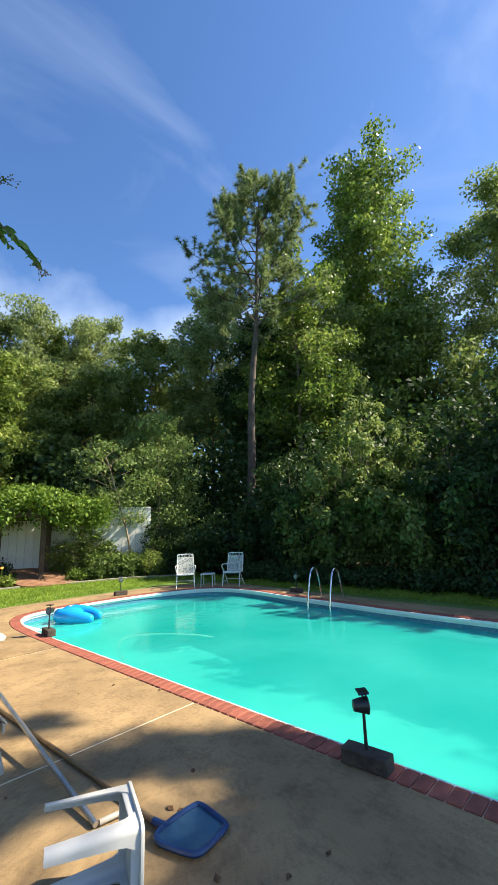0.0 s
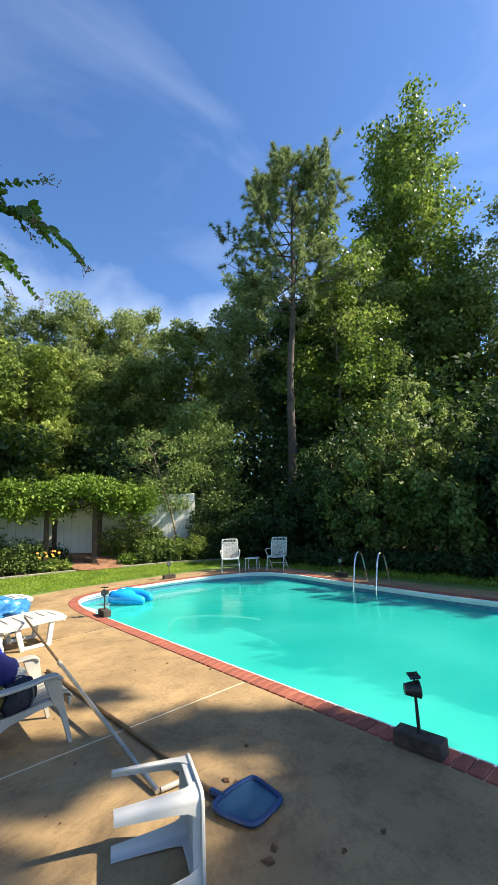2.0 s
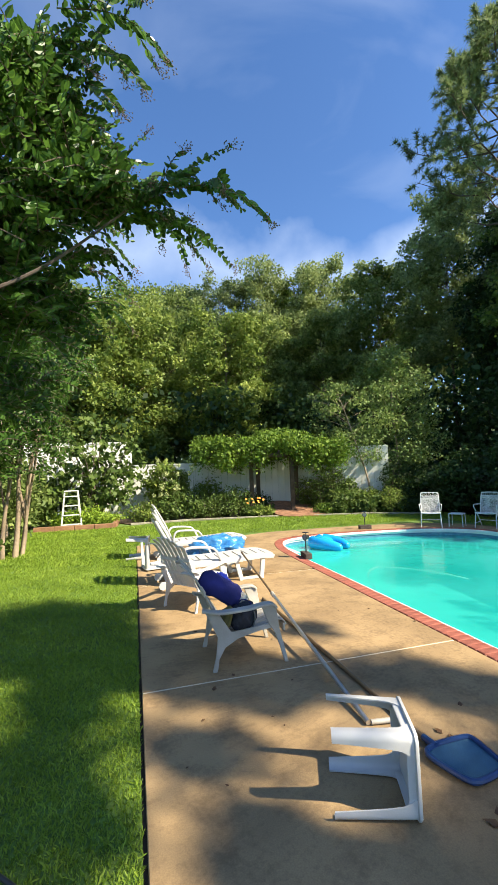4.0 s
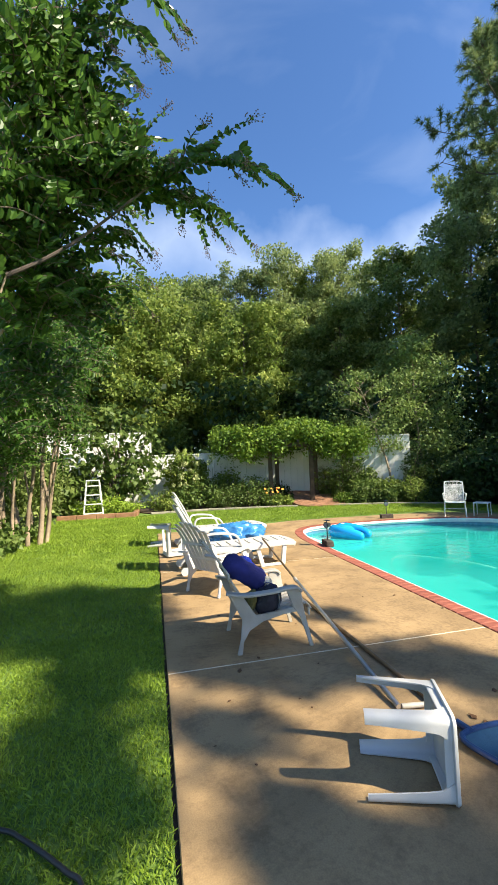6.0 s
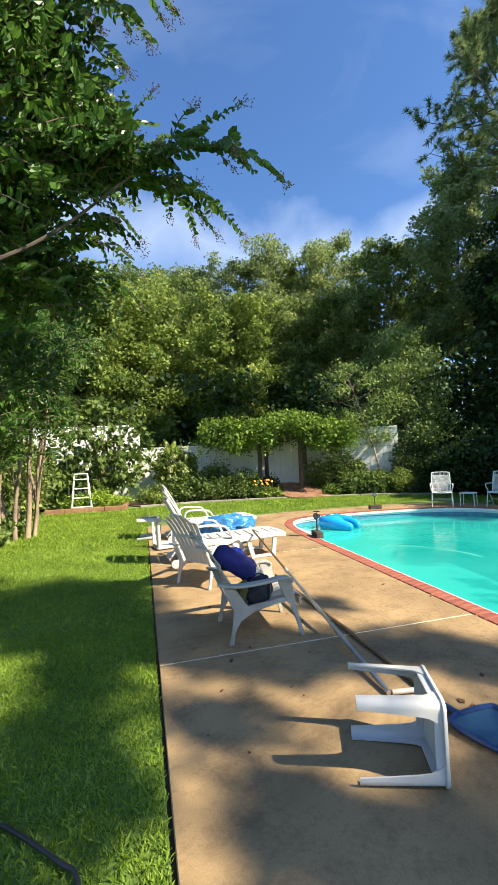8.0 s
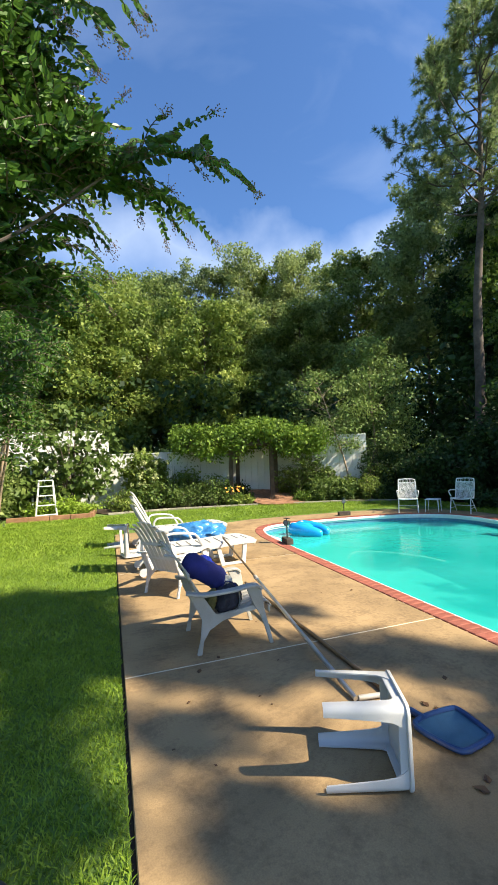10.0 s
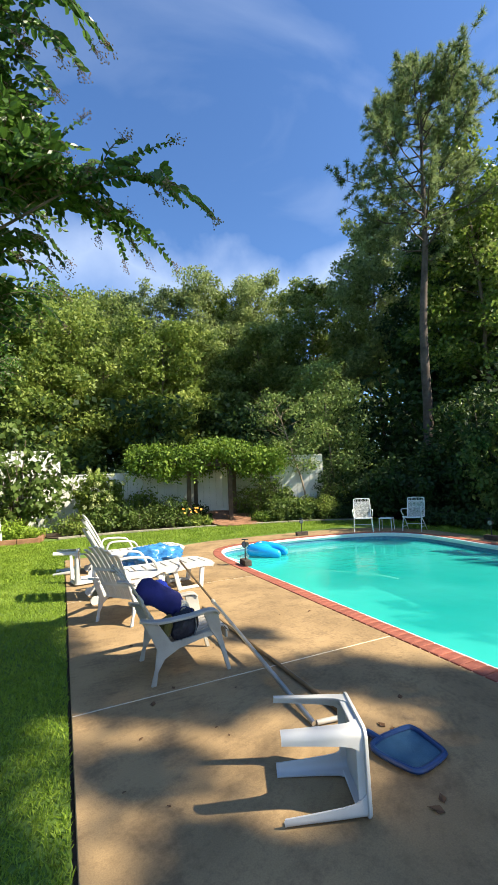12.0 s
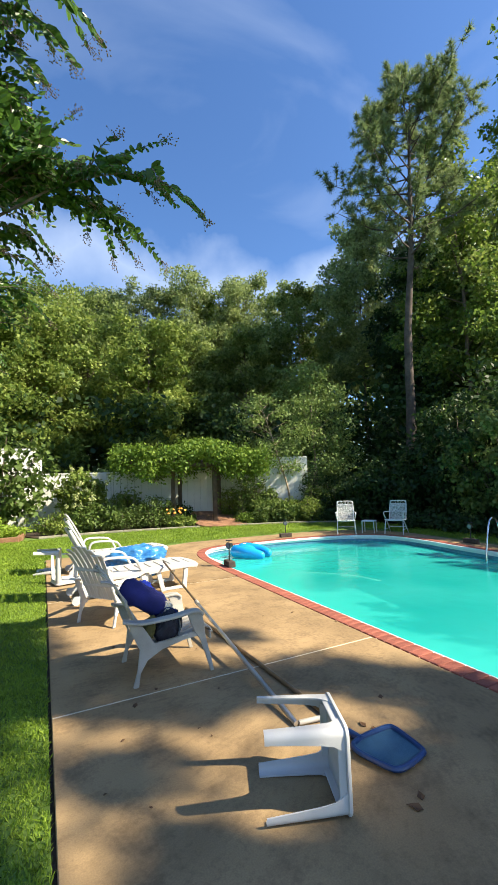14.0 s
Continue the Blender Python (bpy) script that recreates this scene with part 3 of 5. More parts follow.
def bush(name, x, y, rx, ry, h, count, leaf, material, seed, label, category="shrub", z0=0.0, low=0.0, width=0.6, droop=0.3, rot=0.0, stem=BARK, tight=1.0):
    """Stems fanning from one root, and leaf clumps over an uneven dome."""
    rng = np.random.default_rng(seed)
    root = thing(name, pose(x, y, 0, 0, 0, rot), label, category)
    bm = bmesh.new()
    n = 16
    cl = []
    for i in range(n * 2):
        a, q = i * 2.4 + rng.uniform(-0.4, 0.4), math.sqrt((i + 0.5) / (2 * n))
        top = Vector((rx * q * math.cos(a), ry * q * math.sin(a), z0 + h * (1 - 0.42 * q * q) * rng.uniform(0.62, 1.0)))
        if i % 2 == 0:
            tube(bm, [(0.05 * math.cos(a), 0.05 * math.sin(a), -0.05), top * 0.5 + Vector((0, 0, 0.1 * h)), top], [0.012 + 0.006 * h, 0.01 + 0.003 * h, 0.004], 5, cap=False)
        s = rng.uniform(0.22, 0.40) * tight
        cl.append((*top, s))
        for f in (0.35, 0.65):
            if top.z * f > low:
                cl.append((top.x * (0.55 + 0.45 * f), top.y * (0.55 + 0.45 * f), top.z * f, s))
    part("stem", bm, stem, root)
    c = np.array(cl)
    pick = rng.integers(0, len(c), count)
    off = unit(rng.normal(size=(count, 3))) * rng.uniform(0, 1, (count, 1)) ** 0.5 * c[pick, 3:4] * np.array([rx, ry, min(h * 0.6, (rx + ry) / 2)])
    pos = c[pick, :3] + off
    pos[:, 2] = np.maximum(pos[:, 2], 0.04)
    quads("foliage", leaf_quads(rng, pos, leaf, leaf * width, droop=droop, out=unit(off)), material, root)
    return root


# thicket beyond the pool, mostly in the leaf colour darkened for shade
rng = np.random.default_rng(5)
for i in range(17):
    y = -6.5 + i * 1.02
    x = 9.4 + 0.5 * math.sin(i * 1.7) - 0.06 * max(0, y) ** 1.2
    h = 3.7 + 1.1 * math.sin(i * 2.3) + (1.2 if i in (8, 9, 10) else 0)
    h *= 0.55 if i > 13 else 1.0
    bush("thicket_shrub", x, y, 1.7, 1.5, h, 10500, 0.14, L_SHADED if i not in (7, 8, 9, 10) else L_OAK, 100 + i, "large evergreen shrub in tall trees' shade, most leaves coloured dark for it", low=0.1, droop=0.8, tight=0.62)
for i in range(8):
    bush("thicket_shrub", 12.0 + 0.7 * math.sin(i * 2.1), -6 + i * 2.3, 2.2, 1.9, 5.6 + math.sin(i * 3.1), 5000, 0.21, L_SHADED, 130 + i, "tall shrub under the trees, shade coloured into its leaves", low=0.3)
for i in range(9):
    bush("ivy_patch", 7.75 - 0.05 * abs(i - 3), -5.0 + i * 1.35, 0.75, 0.9, 0.5, 2200, 0.1, L_SHADED, 150 + i, "low ivy along the lawn's edge in a shaded leaf colour", "ground cover")
# undergrowth, coloured dark for the shade below the crowns, and the wood behind
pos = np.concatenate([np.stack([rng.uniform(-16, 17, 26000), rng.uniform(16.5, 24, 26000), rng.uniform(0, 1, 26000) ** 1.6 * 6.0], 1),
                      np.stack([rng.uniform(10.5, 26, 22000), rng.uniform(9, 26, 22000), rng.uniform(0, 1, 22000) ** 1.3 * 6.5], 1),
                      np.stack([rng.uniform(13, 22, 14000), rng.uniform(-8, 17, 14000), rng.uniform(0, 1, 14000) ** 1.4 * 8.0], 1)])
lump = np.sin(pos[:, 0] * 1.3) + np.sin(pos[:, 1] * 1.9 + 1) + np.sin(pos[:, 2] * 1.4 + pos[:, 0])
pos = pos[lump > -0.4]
tagged(quads("undergrowth", leaf_quads(rng, pos, 0.34, 0.22), L_SHADED), "dense undergrowth below the woodland trees, shade coloured into its leaves", "undergrowth", kind="stuff")
pos = np.stack([rng.uniform(-1, 1, 60000), rng.uniform(0, 1, 60000), rng.uniform(0, 1, 60000)], 1)
ang = np.pi / 2 - pos[:, 0] * 1.9 - 0.35
rad = 40 + 14 * pos[:, 1]
pos = np.stack([rad * np.cos(ang) - 2.8, rad * np.sin(ang) - 3.3, pos[:, 2] ** 0.8 * (16.0 + 2.0 * np.sin(ang * 23) + 1.5 * np.sin(ang * 61))], 1)
tagged(quads("far_wood", leaf_quads(rng, pos, 0.8, 0.55), L_OAK), "distant wood of mixed green trees", "woodland", kind="stuff")

# ---- fence and beds along the far side of the lawn ----
def fence(x0, y0, x1, y1, h, n):
    """White panels between square posts with a flat cap rail."""
    run = Vector((x1 - x0, y1 - y0, 0))
    ln = run.length
    root = thing("garden_fence", Matrix.Translation((x0, y0, 0)) @ Matrix.Rotation(math.atan2(run.y, run.x), 4, "Z"), "white painted panel fence behind the flower bed", "fence")
    w = ln / n
    for i in range(n):
        for k in range(8):
            bm = bmesh.new()
            box(bm, (w * (i + (k + 0.5) / 8), 0.004 * (k % 2), h / 2), (w / 8 - 0.006, 0.03, h - 0.06), bevel=0.004, seg=1)
            part("board", bm, FENCE_W, root)
        bm = bmesh.new()
        box(bm, (w * (i + 0.5), 0, h - 0.02), (w, 0.07, 0.05), bevel=0.005, seg=1)
        part("cap_rail", bm, FENCE_W, root)
    for i in range(n + 1):
        bm = bmesh.new()
        box(bm, (w * i, 0.06, h / 2), (0.11, 0.11, h + 0.02), bevel=0.008, seg=1)
        part("post", bm, FENCE_W, root)


fence(-9.5, 14.6, -3.0, 14.2, 3.05, 3)
fence(-3.0, 14.2, 3.2, 13.0, 2.1, 3)
fence(3.2, 13.0, 6.9, 11.1, 2.55, 2)

bed("flower_bed", [(-3.0, 11.6), (-1, 11.75), (0.8, 11.4), (2.2, 11.15), (2.6, 12.6), (-3, 13.6)], SOIL, "dark soil of the flower bed", "flower bed")
bed("flower_bed", [(3.4, 10.7), (5.3, 10.1), (7.2, 8.8), (8.2, 9.6), (5.5, 11.6), (4, 12.2)], SOIL, "dark soil of the flower bed", "flower bed")
bed("mulch_path", [(2.15, 11.05), (3.75, 10.55), (4.3, 12.0), (4.6, 13.0), (2.7, 13.2)], MULCH, "red-brown pine straw path into the arbor", "mulch", 0.03)
for v in bpy.data.objects["mulch_path"].data.vertices:
    # the path climbs a low bank under the arbor
    v.co.z += 0.42 * max(0.0, v.co.y - 10.75) / 2.4


BLOCK_PALE = mat("edging_stone", (0.22, 0.20, 0.15), (0.34, 0.31, 0.24), 4, 0.9, bump=0.4)


def edging(pts, w, h, material, name, label):
    root = thing(name, Matrix(), label, "edging")
    for a, b in zip(pts, pts[1:]):
        run = Vector((b[0] - a[0], b[1] - a[1], 0))
        k = max(1, round(run.length / 0.62))
        for i in range(k):
            bm = bmesh.new()
            c = Vector((*a, h / 2 - 0.02)) + run * ((i + 0.5) / k)
            box(bm, (0, 0, 0), (run.length / k - 0.012, w, h), Matrix.Translation(c) @ Matrix.Rotation(math.atan2(run.y, run.x) + random.uniform(-0.03, 0.03), 4, "Z"), bevel=0.012)
            part("stone" if material is BLOCK_PALE else "timber", bm, material, root)


edging([(-3.0, 11.5), (-1, 11.65), (0.8, 11.3), (2.2, 11.05)], 0.10, 0.07, BLOCK_PALE, "bed_edging", "pale stone edging of the flower bed")
edging([(3.4, 10.6), (5.3, 10.0), (7.0, 8.8)], 0.10, 0.07, BLOCK_PALE, "bed_edging", "pale stone edging of the flower bed")
edging([(-5.9, 11.0), (-3.5, 10.9)], 0.14, 0.17, WOOD_RED, "raised_bed_edging", "red-brown timber edging of a raised bed")
edging([(-3.5, 10.95), (-3.45, 12.6)], 0.14, 0.17, WOOD_RED, "raised_bed_edging", "red-brown timber edging of a raised bed")
bush("herb_patch", -4.5, 11.8, 1.15, 0.7, 0.62, 4500, 0.09, L_GRASS, 170, "bright green herbs in a raised timber bed", "plants")
# shrubs near y 12.8 are added to imitate the arbor's shade on the fence
for i, (x, y, r, h, m) in enumerate([(-2.3, 12.3, 0.8, 1.0, L_BED), (-1.2, 12.3, 0.85, 0.95, L_BED), (-0.2, 12.2, 0.8, 1.0, L_BED), (0.8, 12.0, 0.75, 0.9, L_BED), (1.7, 11.6, 0.55, 0.65, L_VINE),
                                     (4.25, 11.05, 0.6, 0.6, L_VINE), (4.7, 10.8, 0.6, 0.75, L_BED), (5.5, 10.5, 0.6, 0.8, L_BED), (6.3, 10.0, 0.6, 0.75, L_BED), (7.1, 9.4, 0.7, 1.0, L_SHADED), (4.9, 11.2, 0.6, 1.3, L_BED), (4.3, 11.7, 0.6, 1.5, L_BED), (6.0, 10.8, 0.6, 0.95, L_YEL), (7.6, 10.3, 0.8, 1.5, L_SHADED), (0.9, 12.75, 0.9, 1.2, L_SHADED), (1.75, 12.8, 0.8, 1.25, L_SHADED), (0.0, 12.9, 0.8, 1.3, L_SHADED), (8.3, 9.2, 0.8, 1.3, L_SHADED), (4.75, 11.7, 0.6, 1.7, L_BED), (5.6, 11.2, 0.55, 1.3, L_YEL), (4.0, 12.3, 0.6, 2.0, L_VINE), (7.0, 10.75, 0.6, 2.2, L_SHADED), (5.25, 11.35, 0.5, 1.5, L_BED), (6.75, 10.45, 0.5, 1.2, L_BED), (7.35, 10.6, 0.7, 2.4, L_SHADED)]):
    bush("flower_bed_shrub", x, y, r, r * 0.8, h * (0.72, 1.12, 0.9, 1.25, 0.6)[i % 5], 2300, (0.09, 0.13, 0.075)[i % 3], m if i % 4 else L_YEL, 180 + i, "low leafy perennial in the flower bed", "plant")
bush("climbing_shrub", -1.6, 13.0, 0.85, 0.7, 2.3, 4200, 0.16, L_YEL, 200, "tall shrub with pale green leaves and cream flowers", low=0.2)
bush("fig_shrub", -4.2, 12.6, 1.9, 0.9, 4.4, 2100, 0.2, L_BED, 201, "spreading broad-leaved fig in front of the white fence", low=0.7, width=0.85, droop=0.7, tight=0.72)
bush("fig_shrub", -6.4, 12.6, 1.2, 0.9, 2.3, 2200, 0.22, L_BED, 202, "low broad-leaved fig in front of the white fence", low=0.2, width=0.85, droop=0.7)
make_tree("dogwood_tree", 7.9, 11.7, 6.8, 1.0, 2.2, 15000, 0.11, L_PALE, 210, "small sparse tree with fine pale green leaves", BARK_PALE, 0.06, limbs=30, clump=0.26, rise=0.7)
make_tree("dogwood_tree", 6.3, 11.2, 5.2, 2.1, 1.7, 3400, 0.11, L_PALE, 211, "thin leaning tree with bare twigs", BARK_PALE, 0.05, limbs=26, clump=0.2, lean=(-1.3, 0.3), rise=0.5)

# arbor with a roof of vine
arbor = thing("garden_arbor", pose(2.1, 12.1, 0, 0, 0, -17), "timber arbor roofed by bright green vine", "arbor")
for x in (-0.55, 1.0):
    for y in (-0.35, 0.7):
        bm = bmesh.new()
        box(bm, (x + 0.25 * (y > 0), y, 1.1), (0.16, 0.16, 2.2), bevel=0.012)
        part("post", bm, WOOD_DK, arbor)
for y in (-0.7, 0.7):
    bm = bmesh.new()
    box(bm, (0, y, 2.26), (4.5, 0.1, 0.14), bevel=0.01)
    part("beam", bm, WOOD_DK, arbor)
for i in range(9):
    bm = bmesh.new()
    box(bm, (-2.0 + i * 0.5, 0, 2.37), (0.06, 2.1, 0.09), bevel=0.008)
    part("rafter", bm, WOOD_DK, arbor)
rng = np.random.default_rng(77)
# shoots arch over the rafters in overlapping mounds and hang down at the sides
NH, NL = 150, 36000
heads = np.stack([np.linspace(-2.55, 2.95, NH), rng.uniform(-1.1, 1.1, NH)], 1)
size = rng.uniform(0.34, 0.58, NH)
hz = 2.74 + rng.uniform(-0.16, 0.22, NH) + 0.15 * np.sin(heads[:, 0] * 2.1 + 0.6) - 0.30 * (np.abs(heads[:, 0] - 0.2) / 2.75) ** 4 - rng.uniform(0, 0.6, NH) * (np.abs(heads[:, 1]) / 1.1) ** 2
pick = rng.integers(0, NH, NL)
off = unit(rng.normal(size=(NL, 3))) * rng.uniform(0, 1, (NL, 1)) ** 0.4 * size[pick, None] * np.array([1.0, 0.85, 0.8])
trail = rng.uniform(0, 1, NL) < 0.16
off[:, 2] -= np.where(trail, rng.uniform(0, 0.7, NL) * rng.uniform(0.3, 1, NL), 0)
pos = np.stack([heads[pick, 0], heads[pick, 1], hz[pick]], 1) + off
quads("vine", leaf_quads(rng, pos, 0.12, 0.066, droop=0.6, out=unit(off)), L_VINE, arbor, "bright green hanging vine leaves")


# ---- things on the deck ----
METAL = mat("aluminium", (0.42, 0.42, 0.42), (0.56, 0.55, 0.54), 6, 0.35, 0.85, grain=0.1)
CHROME = mat("chrome", (0.70, 0.70, 0.70), (0.78, 0.78, 0.77), 3, 0.12, 1.0, grain=0.03)
POLE_BR = mat("pole_bronze", (0.16, 0.10, 0.05), (0.26, 0.17, 0.09), 8, 0.4, 0.4)
NET_BLUE = mat("net_frame_blue", (0.008, 0.03, 0.11), (0.014, 0.048, 0.15), 6, 0.35)
MESH_BLUE = mat("net_mesh_blue", (0.03, 0.10, 0.17), (0.05, 0.14, 0.22), 10, 0.7, bump=0.4, bscale=300)
BLACK = mat("lamp_black", (0.012, 0.013, 0.014), (0.025, 0.026, 0.028), 6, 0.4)
PANEL = mat("solar_panel", (0.01, 0.014, 0.03), (0.02, 0.025, 0.05), 20, 0.12)
LENS = mat("lamp_lens", (0.10, 0.105, 0.11), (0.20, 0.21, 0.215), 8, 0.1)
BLOCK = mat("weathered_block", (0.035, 0.027, 0.022), (0.085, 0.066, 0.05), 9, 0.9, bump=0.7, bscale=50, grain=0.25)
NAVY = mat("towel_navy", (0.012, 0.014, 0.10), (0.022, 0.026, 0.17), 5, 0.9, bump=0.6, bscale=220, grain=0.15)
ROYAL = mat("towel_blue", (0.012, 0.035, 0.36), (0.02, 0.06, 0.50), 5, 0.8, bump=0.4, bscale=200)
BLACKCLOTH = mat("bag_black", (0.008, 0.009, 0.016), (0.02, 0.02, 0.035), 6, 0.55, bump=0.4, bscale=120)
OLIVE = mat("bag_olive", (0.10, 0.085, 0.02), (0.17, 0.14, 0.035), 6, 0.8, bump=0.3)
TARP = mat("tarp_blue", (0.02, 0.12, 0.33), (0.07, 0.27, 0.55), 7, 0.28, bump=0.3, bscale=30, grain=0.2)
FLOAT = mat("vinyl_blue", (0.01, 0.30, 0.72), (0.015, 0.36, 0.80), 2, 0.22, grain=0.03, coat=0.3)
WIRE = mat("enamel_white", (0.66, 0.66, 0.63), (0.74, 0.74, 0.71), 5, 0.4)
HOSE = mat("hose_white", (0.62, 0.68, 0.66), (0.72, 0.78, 0.76), 8, 0.5)
STEP_G = mat("step_green", (0.10, 0.42, 0.20), (0.14, 0.50, 0.26), 5, 0.5)
LEAF_BR = mat("dry_leaf", (0.07, 0.03, 0.012), (0.16, 0.08, 0.03), 20, 0.8, grain=0.2)
ORANGE = mat("petal_orange", (0.75, 0.22, 0.02), (0.85, 0.36, 0.03), 20, 0.6)
CREAM = mat("petal_cream", (0.28, 0.33, 0.11), (0.46, 0.47, 0.22), 9, 0.7)


def rod(parent, name, pts, r, material, seg=8, label="", flat=1.0, up=None):
    bm = bmesh.new()
    tube(bm, pts, r, seg, flat=flat, up=up)
    return smooth(part(name, bm, material, parent, label), 50)


def ribbon(bm, pts, w, t, m=None):
    """A strap of width w (along y) and thickness t through points (x, y, z), rounded at its edges."""
    P = [Vector(p) for p in pts]
    prof = [(-0.5, 0.25), (-0.44, 0.5), (0.44, 0.5), (0.5, 0.25), (0.5, -0.25), (0.44, -0.5), (-0.44, -0.5), (-0.5, -0.25)]
    rings = []
    for i, p in enumerate(P):
        d = (P[min(i + 1, len(P) - 1)] - P[max(0, i - 1)]).normalized()
        side = Vector((0, 1, 0))
        side = (side - d * side.dot(d)).normalized()
        n = d.cross(side)
        ww = w[i] if hasattr(w, "__len__") else w
        rings.append([bm.verts.new((m or Matrix()) @ (p + side * a * ww + n * b * t)) for a, b in prof])
    for a, b in zip(rings, rings[1:]):
        for k in range(8):
            bm.faces.new((a[k], a[(k + 1) % 8], b[(k + 1) % 8], b[k]))
    bm.faces.new(rings[0][::-1])
    bm.faces.new(rings[-1])


def armchair(m, material, label):
    """Moulded plastic armchair with a slatted fan back; it faces along +x."""
    root = thing("armchair", m, label, "chair", "white plastic armchairs on the deck")
    # back: five curved slats and a cross band
    for k in range(7):
        bm = bmesh.new()
        y0, y1 = (k - 3) * 0.062, (k - 3) * 0.076
        top = 0.90 - 0.010 * (k - 3) ** 2
        pts = [Vector((-0.20, y0, 0.27)), Vector((-0.27, y0 * 1.03, 0.42)), Vector((-0.37, (y0 + y1) / 2, 0.62)), Vector((-0.47, y1, 0.78)), Vector((-0.56, y1, top))]
        ribbon(bm, curve_pts(pts, 4), 0.058, 0.014)
        smooth(part("back_slat", bm, material, root))
    for z, x, w in ((0.44, -0.265, 0.46), (0.62, -0.36, 0.50)):
        bm = bmesh.new()
        box(bm, (x - 0.012, 0, z), (0.018, w, 0.05), bevel=0.006)
        part("back_rail", bm, material, root)
    # seat: slats running front to back
    for k in range(6):
        bm = bmesh.new()
        y = (k - 2.5) * 0.079
        ribbon(bm, curve_pts([(-0.21, y, 0.265), (0.0, y, 0.285), (0.2, y, 0.335), (0.30, y, 0.335), (0.335, y, 0.29)], 4), 0.070, 0.014)
        smooth(part("seat_slat", bm, material, root))
    for s in (-1, 1):
        # moulded side: seat rail arched into the rear leg
        bm = bmesh.new()
        out = [(-0.325, 0.0), (-0.283, 0.0), (-0.268, 0.10), (-0.215, 0.185), (-0.10, 0.245), (0.08, 0.283), (0.25, 0.298), (0.25, 0.345), (0.05, 0.318), (-0.16, 0.30), (-0.25, 0.44), (-0.37, 0.50), (-0.335, 0.40), (-0.275, 0.27), (-0.292, 0.12)]
        va, vb = [[bm.verts.new((x, s * yy, z)) for x, z in out] for yy in (0.252, 0.276)]
        bm.faces.new(va)
        bm.faces.new(vb[::-1])
        for k in range(len(out)):
            bm.faces.new((va[k], vb[k], vb[(k + 1) % len(out)], va[(k + 1) % len(out)]))
        bmesh.ops.recalc_face_normals(bm, faces=bm.faces[:])
        bmesh.ops.bevel(bm, geom=[e for e in bm.edges if len(e.link_faces) == 2 and e.calc_face_angle() > 1], offset=0.005, segments=2, affect="EDGES")
        bmesh.ops.triangulate(bm, faces=[g for g in bm.faces if len(g.verts) > 6])
        smooth(part("rear_leg", bm, material, root))
        # arm: flat band which turns down into the front leg
        bm = bmesh.new()
        ribbon(bm, curve_pts([(-0.40, s * 0.262, 0.50), (-0.25, s * 0.285, 0.475), (-0.02, s * 0.30, 0.487), (0.13, s * 0.30, 0.505), (0.195, s * 0.298, 0.498), (0.222, s * 0.296, 0.47)], 5), 0.082, 0.022)
        smooth(part("armrest", bm, material, root))
        bm = bmesh.new()
        w = [0.13, 0.125, 0.105, 0.08, 0.055, 0.042]
        prof = [((0.10, 0.492), (0.225, 0.487)), ((0.125, 0.42), (0.238, 0.40)), ((0.165, 0.33), (0.253, 0.31)), ((0.212, 0.26), (0.265, 0.25)), ((0.255, 0.14), (0.293, 0.14)), ((0.295, 0.0), (0.328, 0.0))]
        rows = [[bm.verts.new((x, s * yy, z)) for (x, z) in pr for yy in (0.262 if i > 1 else 0.272, 0.285 if i > 1 else 0.30)] for i, pr in enumerate(prof)]
        for a, b in zip(rows, rows[1:]):
            for i, j in ((0, 1), (1, 3), (3, 2), (2, 0)):
                bm.faces.new((a[i], a[j], b[j], b[i]))
        bm.faces.new((rows[0][0], rows[0][1], rows[0][3], rows[0][2]))
        bm.faces.new((rows[-1][0], rows[-1][1], rows[-1][3], rows[-1][2]))
        bmesh.ops.recalc_face_normals(bm, faces=bm.faces[:])
        bmesh.ops.bevel(bm, geom=bm.edges[:], offset=0.004, segments=1, affect="EDGES")
        smooth(part("front_leg", bm, material, root))
    bm = bmesh.new()
    box(bm, (0.31, 0, 0.275), (0.02, 0.5, 0.06), bevel=0.006)
    part("front_rail", bm, material, root)
    return root


armchair(pose(-1.93, 0.40, 0), PLASTIC_DIM, "white plastic armchair, coloured greyer for shade, holding navy towels and a bag")
armchair(pose(-2.10, 2.02, 0, 0, 0, 38), PLASTIC, "white plastic armchair with a slatted back")


def blob(name, c, s, material, seed, label, category, amp=0.18, rot=(0, 0, 0), fold=3.0, parent=None, tail=None):
    """A soft rumpled bundle."""
    bm = bmesh.new()
    bmesh.ops.create_icosphere(bm, subdivisions=5, radius=1.0)
    o = Vector((seed * 3.7, seed * 1.3, seed * 2.1))
    for v in bm.verts:
        n = v.co.normalized()
        d = noise.noise(n * fold * 0.5 + o) * amp + abs(noise.noise(n * fold * 1.6 + o * 2)) * amp * 0.7 + noise.noise(n * fold * 5 + o) * amp * 0.14
        v.co = Vector((n.x * s[0], n.y * s[1], n.z * s[2])) * (1 + d)
    mm = pose(*c, *rot)
    bm.transform(mm)
    lo = min(v.co.z for v in bm.verts)
    ob = smooth(part(name, bm, material, parent), 180)
    if not parent:
        tagged(ob, label, category)
    return ob


